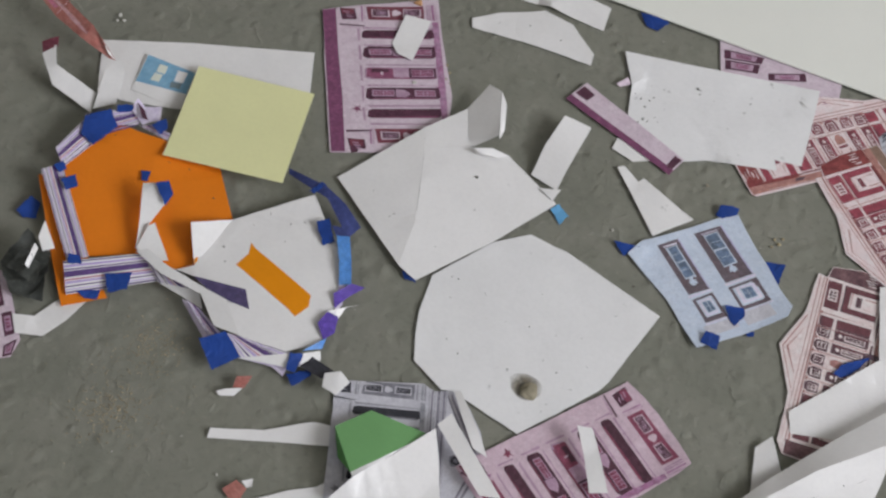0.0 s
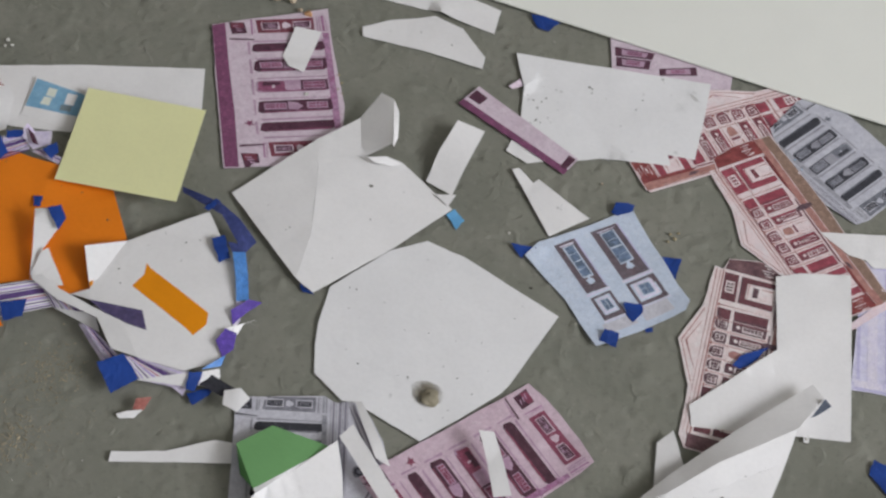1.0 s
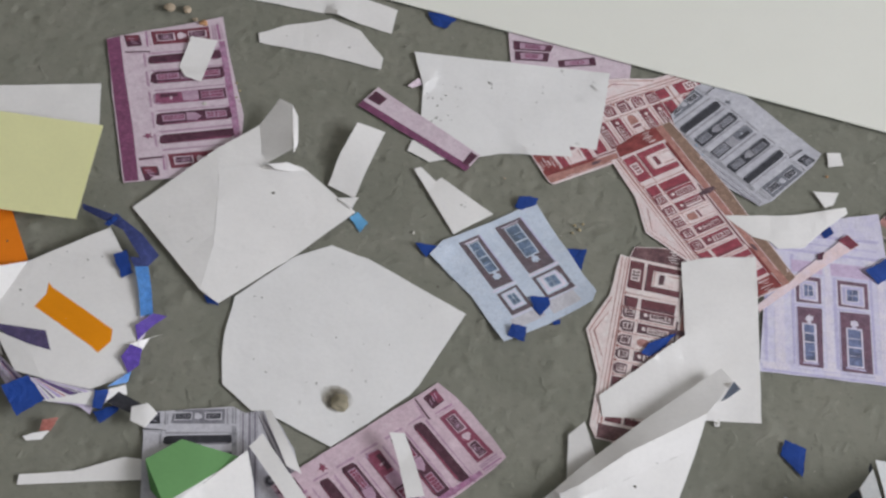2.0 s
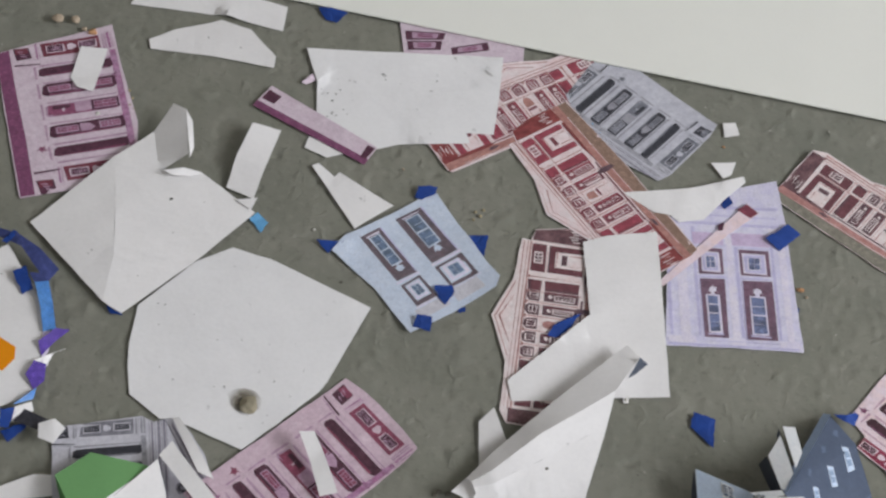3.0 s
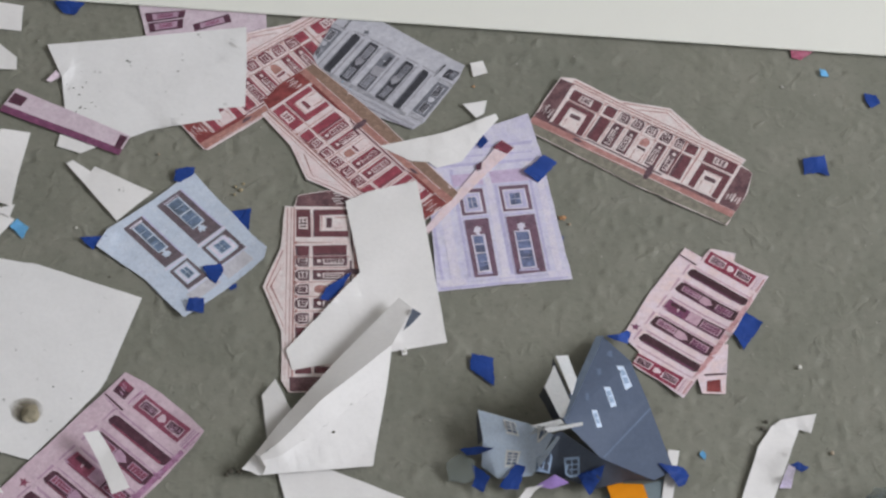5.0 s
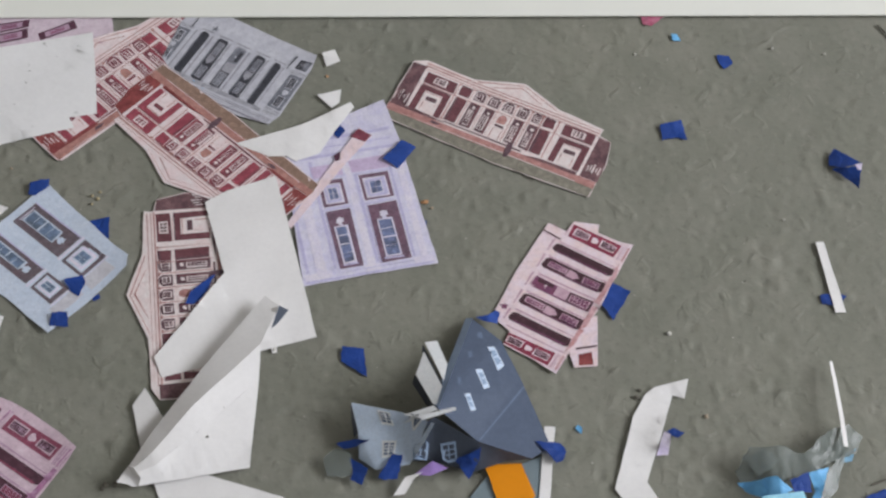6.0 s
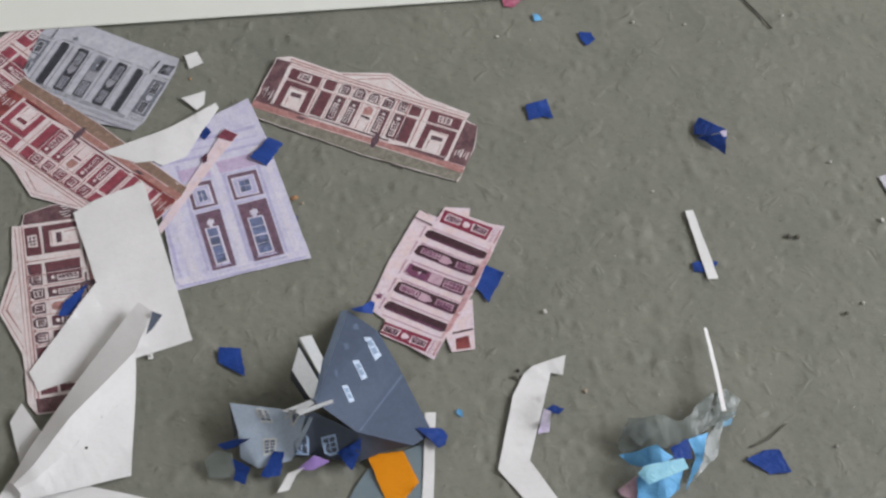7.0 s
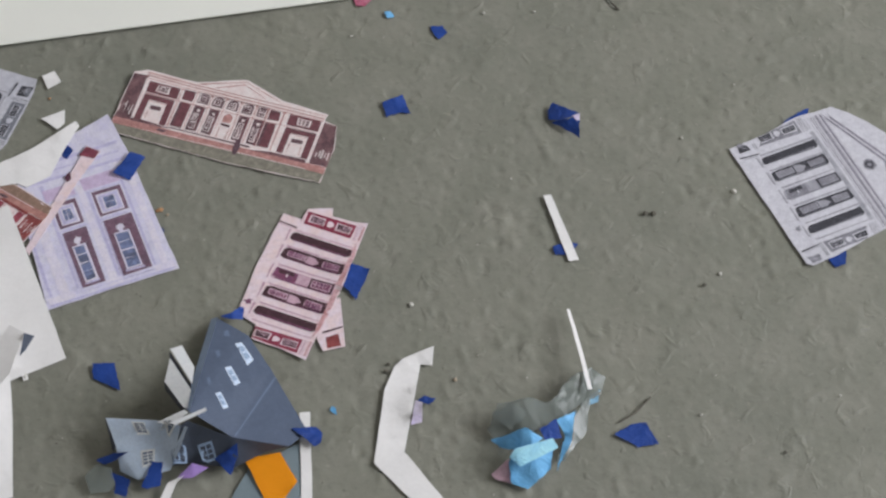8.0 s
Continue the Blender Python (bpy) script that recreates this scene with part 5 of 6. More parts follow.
paper("blue_tape_piece", "small blue masking tape under a lavender print", "tape", (0.4797, 0.1898), [
    ("", "tape", [(-2.8, 3.2, 0.5), (2.8, 3.9, 0.5), (1, -3.3, 0.5), (-2.8, -3.9, 0.5)]),
])
paper("white_paper_sheet", "angular white paper sheet lying on a building print", "paper", (0.3536, 0.1783), [
    ("", "white", [(-2, 53, 4.4), (12.5, 58.9, 4.4), (43.7, 64.5, 4.9), (45.3, 26.9, 4.4), (47.4, -54.4, 3.4), (14.4, -57.7, 3.4), (-14, -61.1, 3.4), (-44.8, -64.4, 3.4), (-47.3, -50.6, 4.4), (1.3, -1.4, 4.9)]),
])
paper("rolled_white_sheet", "white paper sheet rolled into a creased cone", "paper", (0.3315, 0.0987), [
    ("upper_panel", "white", [(-54.4, -47.9, 5), (-33.6, -23.2, 7), (1, 12.9, 8), (44.2, 54.6, 8), (50.9, 44.9, 10), (35.7, 19, 13), (-7.4, -12.7, 13), (-34.3, -36.9, 10)]),
    ("lower_panel", "white", [(-54.4, -47.9, 5), (-34.3, -36.9, 10), (-7.4, -12.7, 13), (35.7, 19, 13), (31.2, -1.2, 9), (-1.7, -24.3, 9), (-33.1, -44.2, 9)]),
    ("lower_panel", "white", [(-54.4, -47.9, 5), (-33.1, -44.2, 9), (-1.7, -24.3, 9), (31.2, -1.2, 9), (17.1, -52.7, 2), (-47.7, -52.2, 3)]),
    ("crumpled_tip", "white", [(-56, -50.2, 8), (-48.4, -42.5, 10), (-45.5, -46.8, 15), (-42.6, -51.9, 11), (-44.6, -54.6, 7)]),
    # dark slate piece paints the shade inside the white roll
    ("dark_underside", "slatedark", [(44.1, 31.6, 7.8), (50.6, 43.1, 12.8), (56, 42.7, 6.8), (48.7, 35.8, 5.8)]),
])
paper("white_paper_scrap", "white paper piece sticking out under a rolled sheet", "paper", (0.2990, 0.0872), [
    ("", "white", [(-8.9, 11.2, 1.8), (-0.4, 20.1, 3.8), (8.9, -5.4, 2.8), (-1.5, -20.2, 0.8), (-7.9, -19.8, 0.8)]),
])
paper("white_paper_scrap", "white paper piece lying under a rolled sheet", "paper", (0.3309, 0.0300), [
    ("", "white", [(-35.9, 21.5, 0.8), (-5.4, 16.9, 0.8), (33, -5.2, 1.8), (35.9, -21.6, 0.8), (-32.3, -4.7, 0.8)]),
])
paper("blue_tape_piece", "torn blue masking tape on a brown building print", "tape", (0.3395, 0.1687), [
    ("", "tape", [(-10.2, -8, 3.6), (-6.3, -0.5, 3.6), (10.1, 9.3, 3.6), (4.6, -0.4, 2.6), (-4.5, -9.3, 2.6)]),
])
paper("blue_tape_piece", "torn blue masking tape piece on the floor", "tape", (0.4192, 0.1030), [
    ("", "tape", [(-5.1, 11.3, 1.4), (7.4, 6.9, 1.4), (6, -2.2, 0.4), (5.3, -11.3, 0.4), (-7.3, 1.7, 0.4)]),
])
paper("blue_tape_piece", "torn blue masking tape piece beside a red print", "tape", (0.5815, 0.1136), [
    ("", "tape", [(-9.9, 1.1, 1.6), (0.7, 12.4, 2.6), (9.9, 4.5, 2.6), (5.7, 0.3, 0.6), (-5.7, -12.4, 0.6)]),
])
paper("blue_tape_piece", "torn blue masking tape piece on bare floor", "tape", (0.6523, 0.2310), [
    ("", "tape", [(-6.2, 7.1, 1.4), (8, 7.7, 2.4), (8.4, 2.1, 0.4), (7.8, -7.7, 0.4), (0.6, -4.1, 0.4), (-8.4, -4.9, 0.4)]),
])
paper("blue_tape_piece", "folded dark blue masking tape on bare floor", "tape", (0.7524, 0.1812), [
    ("tape", "tape", [(-7.2, 12.1, 1.4), (-1.8, 16.6, 2.4), (9.8, 0.3, 5.4), (-3.7, -0.4, 4.4), (-9.8, 5.2, 1.4)]),
    ("fold", "tape", [(-8.9, 1.9, 1.8), (4.1, -3.1, 7.8), (8.3, -2.2, 7.8), (2.5, -16.7, 2.8), (-0.8, -9.2, 1.8)]),
    ("sticky_side", "lilac", [(3.7, -1.9, 8.2), (8.3, -2.4, 9.2), (6.9, -6, 7.2), (4.8, -5.5, 7.2)]),
])
paper("blue_tape_piece", "small blue masking tape bit on bare floor", "tape", (0.7043, 0.2821), [
    ("", "tape", [(-3.6, 6.4, 0.4), (4.1, 3.6, 0.4), (4.6, -3, 0.4), (-2.9, -6.3, 0.4), (-4.6, -0.9, 0.4)]),
])
paper("white_paper_scrap", "small pink print scrap beside the white board", "paper", (0.6679, 0.3255), [
    ("", "rose", [(-7.5, 4.9, 0.4), (8.2, 1.9, 0.4), (-2.7, -5, 0.4), (-8.3, -2.6, 0.4)]),
])
paper("blue_tape_piece", "tiny light blue tape bit", "tape", (0.6781, 0.3081), [
    ("", "lightblue", [(-2.3, 3.4, 0.4), (1.2, 2, 0.4), (2.6, -3.4, 0.4), (-2.7, -2.7, 0.4)]),
])
paper("blue_tape_piece", "tiny light blue tape crumb beside the house model", "tape", (0.5363, 0.0341), [
    ("", "lightblue", [(-1.8, 1.2, 0.4), (0.4, 3.4, 0.4), (2, 0.6, 0.4), (1, -2.8, 0.4)]),
])
paper("white_paper_strip", "slim straight white paper strip lying on blue tape", "paper strip", (0.7144, 0.1056), [
    ("", "white", [(0.1, 26.1, 2), (5.1, 25.4, 2), (1.4, -26, 1), (-5.1, -24.9, 1)]),
])
paper("blue_tape_piece", "blue masking tape bit under a white strip", "tape", (0.7119, 0.0901), [
    ("", "tape", [(-7.5, 4.3, 0.4), (0.8, 4.9, 0.4), (8.3, 0.6, 0.4), (-0.4, -4.9, 0.4), (-8.3, -1.8, 0.4)]),
])
paper("white_paper_strip", "curved white paper strip with a hooked end", "paper strip", (0.5769, -0.0135), [
    ("", "white", [(9.8, 65.5, 1.6), (30.6, 66.6, 2.6), (24.8, 54.8, 1.6), (18.7, 58.6, 0.6), (4, 33.4, 0.6), (-11.6, 7.6, 0.6), (-1.7, -27.9, 0.6), (8.2, -66.6, 0.6), (-10.6, -53.8, 0.6), (-19.8, -21, 0.6), (-30.7, 7.1, 0.6), (-20.5, 26.2, 1.6), (-7.9, 49.6, 1.6), (3.2, 62.4, 0.6)]),
])
paper("tape_scrap", "blue tape scrap stuck to a lilac paper bit", "tape", (0.5850, 0.0158), [
    ("tape", "tape", [(-2, 6, 1.6), (3.9, 7.4, 3.6), (9.9, 3.6, 2.6), (5.2, 1.6, 1.6)]),
    ("paper", "lilac", [(-1.7, 6.5, 0.5), (1.5, 3.1, 1.5), (-3.1, -7.5, 0.5), (-9.9, -6.8, 0.5)]),
])
paper("paper_stick", "thin rolled white paper stick lying on plastic film", "paper strip", (0.6862, 0.0172), [
    ("", "white", [(5.4, 29, 6.5), (7.2, 28.6, 6), (1.9, 0, 8), (-4.7, -28.9, 10), (-7.3, -28.3, 10.5), (-0.5, 1.3, 8.5)]),
])
paper("plastic_wrap_scrap", "crumpled clear film with light blue and dark blue tape", "plastic scrap", (0.6507, -0.0254), [
    ("film", "film", [(-36, 14, 4.6), (-25.5, 24.5, 10.6), (-11.3, 20.7, 14.6), (4.3, 14.3, 10.6), (22.7, 26.3, 8.6), (37.3, 29.4, 6.6), (44.3, 21.8, 2.6), (35.9, 11.8, 2.6), (22.2, 8.6, 6.6), (2.9, 2.7, 8.6), (-17.7, 0.8, 8.6), (-32.9, 6, 2.6)]),
    ("film", "film", [(22.2, 8.6, 6.6), (29.5, 12.4, 5.6), (19.8, -5.7, 1.6), (1.3, -18.4, 1.6), (-6.3, -19.3, 1.6), (4.3, -6.6, 6.6)]),
    ("blue_sheet", "lightblue", [(-37, 6.7, 4.2), (-17.9, 1.8, 15.2), (-10.1, -6.8, 13.2), (-22.9, -10.5, 11.2), (-31.2, -2, 5.2)]),
    ("blue_sheet", "lightblue", [(-33.8, -11.9, 7.4), (-29.8, -9.4, 15.4), (-6, -11.5, 15.4), (-12.6, -24, 7.4), (-28.6, -29.3, 2.4), (-36.1, -22.2, 2.4)]),
    ("blue_sheet", "lightblue", [(2, 1.4, 11.6), (14.8, 3.2, 11.6), (6.5, -11.4, 6.6), (-8.9, -24.8, 2.6), (4.3, -6.6, 6.6)]),
    ("blue_tape", "tape", [(-9.7, -0.5, 12.2), (2, 1.6, 13.2), (1.2, -8.8, 9.2), (-9, -7.4, 10.2)]),
    # fold painted paler than its sheet as a highlight
    ("blue_fold", "paleblue", [(-33.6, -11.6, 14), (-29.4, -9, 17), (-6.4, -10.6, 17), (-4.6, -15.6, 13), (-29.6, -18.6, 12)]),
    ("blue_sheet", "lightblue", [(-35.1, 1.8, 8), (-26.9, 1.2, 14), (-22.9, -6.5, 11), (-30.4, -4.1, 7)]),
    ("blue_sheet", "skyblue", [(30.4, 13.7, 3), (37, 14.6, 4), (32.9, 8.4, 2), (26.3, 8.5, 2)]),
    ("film", "film", [(-32.2, 17.6, 13), (-19.8, 18.5, 19), (-11.5, 11.7, 13), (-24, 6.9, 9)]),
    ("torn_edge", "rosepale", [(-44.3, -12.6, 1.8), (-32.3, -8.6, 5.8), (-36, -22, 1.8), (-43.8, -15.6, 1.3)]),
])
paper("blue_tape_piece", "diamond-shaped blue masking tape piece on bare floor", "tape", (0.6948, -0.0456), [
    ("", "tape", [(-11.2, 5.6, 1.4), (0.4, 8.4, 1.4), (9.4, 5.9, 2.4), (11.2, -8.4, 0.4), (-1.1, -6.5, 0.4)]),
])
paper("white_paper_strip", "tapered white paper strip lying on the floor", "paper strip", (0.0292, 0.0339), [
    ("", "white", [(-34.9, -6.4, 1.6), (-7, 0.5, 0.6), (18.6, 12.1, 2.6), (32.7, 12.3, 2.6), (35, 1.6, 0.6), (-35, -12.3, 0.6)]),
])
paper("green_paper_fold", "green paper folded to a point with its white back showing", "paper", (0.0937, 0.0301), [
    ("green_panel", "green", [(-33.2, 12, 10.2), (-16.6, 29.6, 6.2), (17.1, 23.8, 5.2), (0.6, 3.4, 11.2), (-17.6, -15.7, 14.2)]),
    # same green paper, its shade painted into a darker tone
    ("green_panel", "greendark", [(-33.2, 12, 10.2), (-17.6, -15.7, 14.2), (-27.5, -3.1, 4.2)]),
    ("white_edge", "stained", [(17.1, 23.8, 5.2), (20, 26.5, 5.2), (-15.7, -18.7, 15.2), (-17.6, -15.7, 14.2), (0.6, 3.4, 11.2)]),
    ("white_back", "white", [(20.4, 27.7, 7), (26.8, 8.4, 5), (33.2, -17.5, 3), (-26.3, -29.5, 5), (-15.8, -18.1, 14), (0.9, 1.8, 11)]),
])
paper("folded_paper_strip", "white paper strip folded beside a grey print", "paper strip", (0.1362, 0.0555), [
    ("strip", "white", [(-21.8, 3.9, 8.4), (-15.6, 13.1, 8.8), (0.5, -7, 8.6), (21.8, -30.8, 6.4), (9.7, -32, 6.6)]),
    ("strip", "white", [(-17.7, 31.2, 2.6), (-14, 32, 3.6), (1.2, 8.8, 3.6), (9.1, -5.6, 2.6), (0, -2.4, 3.6)]),
])
paper("paper_bit", "small torn white and grey paper bit", "paper", (0.0445, 0.0748), [
    ("grey_part", "greydark", [(-16.6, 4.3, 4), (-9.4, 10.5, 6), (7.1, 3.1, 7), (0.7, -2.2, 5)]),
    ("white_part", "white", [(1.5, 0.3, 7.4), (10.3, 3, 9.4), (16.6, -1.4, 7.4), (11.2, -10.6, 5.4), (2.3, -7.4, 5.4)]),
])
paper("paper_bit", "small torn pink and white paper bit", "paper", (-0.0012, 0.0570), [
    ("white_part", "white", [(-8.5, -6.1, 1.4), (-3.4, -3.6, 2.4), (5.4, -0.8, 2.4), (1.8, -5.8, 0.4), (-6.2, -7.7, 0.4)]),
    ("pink_part", "brick", [(0, -1.9, 2.6), (0.5, 4.3, 4.6), (8.5, 7.6, 3.6), (6.1, -0.8, 2.6)]),
])
paper("paper_bit", "small torn red and white paper bit", "paper", (0.0190, -0.0044), [
    ("red_part", "brick", [(-7.6, -2.7, 1.4), (-1.6, 3.5, 3.4), (5, 0.3, 2.4), (3, -5.6, 0.4), (-3, -6.5, 0.4)]),
    ("white_part", "white", [(1.5, 3.6, 3.6), (6.9, 6.5, 3.6), (7.5, 2.3, 2.6), (4.7, 1.3, 1.6)]),
])
paper("white_paper_scrap", "white paper piece beside a grey print", "paper", (0.0512, -0.0046), [
    ("", "white", [(-23.1, -3.9, 0.8), (-5.7, 6.7, 0.8), (8.3, 12.8, 0.8), (16.3, 20.8, 0.8), (25.9, -6.3, 0.8), (-25.9, -20.8, 0.8)]),
])
paper("white_paper_strip", "short folded white paper slip on a pink print", "paper strip", (0.2017, 0.0607), [
    ("", "white", [(-12, 18, 11.4), (-3.5, 18.5, 11.4), (1.5, 9.5, 8.4), (12, -15.7, 5.4), (2.1, -18.4, 4.4), (-4.6, 2.2, 6.4)]),
])
paper("white_paper_strip", "short white paper slip lying on a plum print", "paper strip", (0.0326, 0.3435), [
    ("", "white", [(-10.1, -7.2, 3.6), (-7.2, 18.6, 5.6), (10.1, 18.3, 4.6), (8.5, 3.5, 3.6), (6.2, -18.6, 4.6), (-4.6, -16.4, 5.6)]),
])
paper("white_paper_scrap", "small pale paper piece beside the rolled sheet", "paper", (0.3751, 0.1198), [
    ("", "white", [(-1.6, 1.8, 0.4), (1.7, 1.9, 0.4), (1.5, -1.9, 0.4), (-1.5, -2, 0.4)]),
])
paper("paper_house_model", "collapsed slate-blue paper house model with printed windows and tape", "paper model", (0.4570, 0.0665), [
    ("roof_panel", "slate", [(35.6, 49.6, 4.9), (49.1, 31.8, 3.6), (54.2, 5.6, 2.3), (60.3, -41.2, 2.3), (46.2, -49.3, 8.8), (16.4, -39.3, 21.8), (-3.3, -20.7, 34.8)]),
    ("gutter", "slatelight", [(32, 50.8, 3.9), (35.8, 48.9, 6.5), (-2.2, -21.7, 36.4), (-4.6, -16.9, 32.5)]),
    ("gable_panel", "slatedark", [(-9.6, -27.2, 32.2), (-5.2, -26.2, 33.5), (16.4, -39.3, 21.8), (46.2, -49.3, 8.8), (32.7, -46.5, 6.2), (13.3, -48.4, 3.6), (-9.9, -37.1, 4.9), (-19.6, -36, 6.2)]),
    # wing tone includes its glossy highlight
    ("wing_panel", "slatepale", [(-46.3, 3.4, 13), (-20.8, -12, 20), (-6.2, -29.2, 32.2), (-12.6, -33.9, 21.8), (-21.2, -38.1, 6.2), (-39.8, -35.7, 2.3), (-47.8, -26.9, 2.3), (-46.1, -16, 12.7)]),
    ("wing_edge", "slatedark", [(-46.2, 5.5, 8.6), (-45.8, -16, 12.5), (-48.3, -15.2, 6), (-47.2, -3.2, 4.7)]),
    # white of the chimney sides includes the reflection of clear tape
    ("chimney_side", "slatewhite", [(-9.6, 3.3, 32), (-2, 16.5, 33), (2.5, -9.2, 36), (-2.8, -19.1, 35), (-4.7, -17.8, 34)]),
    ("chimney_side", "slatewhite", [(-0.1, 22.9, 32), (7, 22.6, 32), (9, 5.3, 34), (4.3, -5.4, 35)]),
    # dark strip paints the shade between the two chimney sides
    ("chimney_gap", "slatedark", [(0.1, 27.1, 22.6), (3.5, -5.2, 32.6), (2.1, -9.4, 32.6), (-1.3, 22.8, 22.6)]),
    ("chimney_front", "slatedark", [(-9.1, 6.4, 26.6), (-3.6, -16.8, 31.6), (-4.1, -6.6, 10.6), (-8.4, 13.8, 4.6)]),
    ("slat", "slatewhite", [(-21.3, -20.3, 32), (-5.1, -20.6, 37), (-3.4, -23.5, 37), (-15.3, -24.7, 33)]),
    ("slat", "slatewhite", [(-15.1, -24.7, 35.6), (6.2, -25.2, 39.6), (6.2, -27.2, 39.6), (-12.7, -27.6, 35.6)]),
    *sash("roof_window", "slatepale", "slatelight", [(39, 26.7, 5.7), (43.4, 27.1, 5.7), (46.2, 13.6, 5.7), (41, 9.4, 8.3)], 1, 0, 0.2),
    *sash("roof_window", "slatepale", "slatelight", [(27.1, 8.6, 13.5), (31.2, 9.5, 13.5), (32.9, -2.9, 12.2), (28.8, -5, 13.5)], 1, 0, 0.2),
    *sash("roof_window", "slatepale", "slatelight", [(15.8, -9.5, 21.3), (19.4, -8.9, 21.3), (20.6, -19.2, 20), (17.2, -20.3, 20)], 1, 0, 0.2),
    ("roof_window", "slatemid", [(35.6, 37.7, 5.7), (38.8, 38.9, 5.7), (38.1, 33.3, 7), (35, 33.7, 7)]),
    ("roof_window", "slatemid", [(25.7, 22.3, 12.2), (28.3, 22.9, 12.2), (27.8, 18.2, 12.2), (25.4, 17.4, 12.2)]),
    ("roof_window", "slatemid", [(14.5, 2.2, 21.3), (16.6, 2.2, 21.3), (15.6, -3, 22.6), (13.9, -3.2, 22.6)]),
    ("roof_seam", "slatemid", [(17.8, -38, 21.9), (18.5, -38.5, 21.4), (54.8, -0.9, 4.3), (54.3, 0.2, 4.3)]),
    *sash("gable_window", "slatelight", "slatedark", [(-18.2, -31.4, 20), (-9.6, -32.9, 21.3), (-11.6, -39.3, 10.9), (-19.6, -37.7, 10.9)], 2, 1, 0.13),
    *sash("gable_window", "slatelight", "slatedark", [(-3.3, -34.3, 21.3), (4.8, -35.9, 21.3), (5.2, -42.2, 10.9), (-2.9, -40.6, 10.9)], 2, 1, 0.13),
    *sash("wing_window", "slatewhite", "slatemid", [(-33.6, -5.9, 14.8), (-27.1, -10.2, 16.1), (-26, -17.8, 14.8), (-32.8, -15.2, 14.8)], 3, 1, 0.14),
    *sash("wing_window", "slatewhite", "slatemid", [(-33.9, -23.2, 12.2), (-25.9, -25.2, 12.2), (-28.8, -32.4, 5.7), (-35.7, -31.3, 5.7)], 3, 1, 0.14),
    *sash("wing_window", "slatewhite", "slatemid", [(-20.3, -17.8, 23.9), (-13.2, -23, 26.5), (-11.6, -27.4, 23.9), (-16.5, -25.3, 22.6)], 3, 1, 0.14),
    ("tape", "tape", [(-58.7, -16.4, 4.8), (-48.7, -17.7, 8.7), (-40.5, -22.2, 13.9), (-48.4, -22.4, 8.7), (-55, -20.8, 4.8)]),
    ("tape", "tape", [(-54.2, -25.8, 4.8), (-44.4, -35.6, 6.1), (-49.2, -43.8, 2.9), (-55.1, -39.2, 2.9), (-52.6, -34.5, 3.5)]),
    ("tape", "tape", [(-39.7, -41.1, 3.1), (-29.4, -31, 8.9), (-24.1, -33.1, 8.9), (-29.3, -44, 3.1), (-36.5, -43.3, 2.8)]),
    ("tape", "tape", [(4, -41.6, 8.9), (17.9, -42.7, 20.6), (16.5, -45.6, 8.9), (9.7, -52.1, 3.7)]),
    ("tape", "tape", [(51.2, -38, 6.9), (65.7, -40.8, 4.3), (67.6, -46.3, 4.3), (64.6, -51.5, 4.3), (60.1, -52.5, 4.3), (55.7, -44.8, 6.9)]),
    ("tape", "tape", [(37.2, 48.5, 7.6), (45, 48.5, 7.6), (50.5, 52.5, 5), (52.8, 50.7, 5), (49.4, 43, 5), (43.5, 44, 7.6)]),
    ("film", "film", [(-67.6, -24.4, 4.7), (-59.5, -20.8, 8.6), (-52, -26.1, 7.3), (-53.5, -37.1, 2.1), (-67.4, -33.7, 1.5)]),
])
paper("purple_paper_twist", "twisted paper strip with a purple front and white back", "paper strip", (0.4398, 0.0196), [
    ("purple_part", "violetpale", [(-2.6, 3.2, 4.2), (8.3, 6.5, 10.2), (16.4, 2.5, 6.2), (5.9, 0.2, 5.2)]),
    ("white_part", "white", [(-16.4, -6.2, 2), (-7.9, 2.2, 5), (1.6, 1.9, 8), (-3.5, 0.1, 5), (-9.8, -6.5, 2)]),
])
paper("orange_card", "bright orange card scrap lying on grey card", "card", (0.4891, 0.0055), [
    ("", "orangetape", [(-11.8, 16.1, 5.6), (8.5, 12.4, 6.6), (11.9, -7.7, 3.6), (0.1, -16, 3.6), (-8.9, -12.6, 3.6)]),
])
paper("grey_card", "blue-grey card sheet lying under the house model", "card", (0.4840, -0.0030), [
    ("", "slategrey", [(-6.2, 18.6, 1.4), (32.2, 25.3, 1.4), (18, -11.1, 0.9), (10.2, -25.4, 0.9), (-32.3, -8.9, 0.9), (-18.2, 8.2, 0.9)]),
])
paper("white_paper_strip", "straight white paper strip beside the house model", "paper strip", (0.5077, 0.0027), [
    ("", "white", [(9.5, 36.8, 2.6), (15.6, 35.3, 2.6), (-2.5, -18.4, 1.6), (-9.1, -36.8, 1.6), (-15.6, -34.3, 1.6), (-5.6, -8.1, 1.6)]),
])
paper("print_scrap", "pink and red print scrap under a larger print", "print", (0.5558, 0.0895), [
    ("sheet", "rosebg", [(0.3, 15.8, 0.4), (11.6, 16.7, 0.4), (2.5, -16.8, 0.4), (-11.3, -15.2, 0.4), (-11.7, -5.4, 0.4)]),
    ("printed_block", "redblock", [(-6.6, -7.1, 0.7), (1.5, -6.9, 0.7), (0.2, -15.4, 0.7), (-8.2, -14.3, 0.7)]),
    ("printed_line", "rosedark", [(-7.2, -2.4, 0.7), (5.6, -2.8, 0.7), (5.6, -4, 0.7), (-7.2, -3.6, 0.7)]),
])
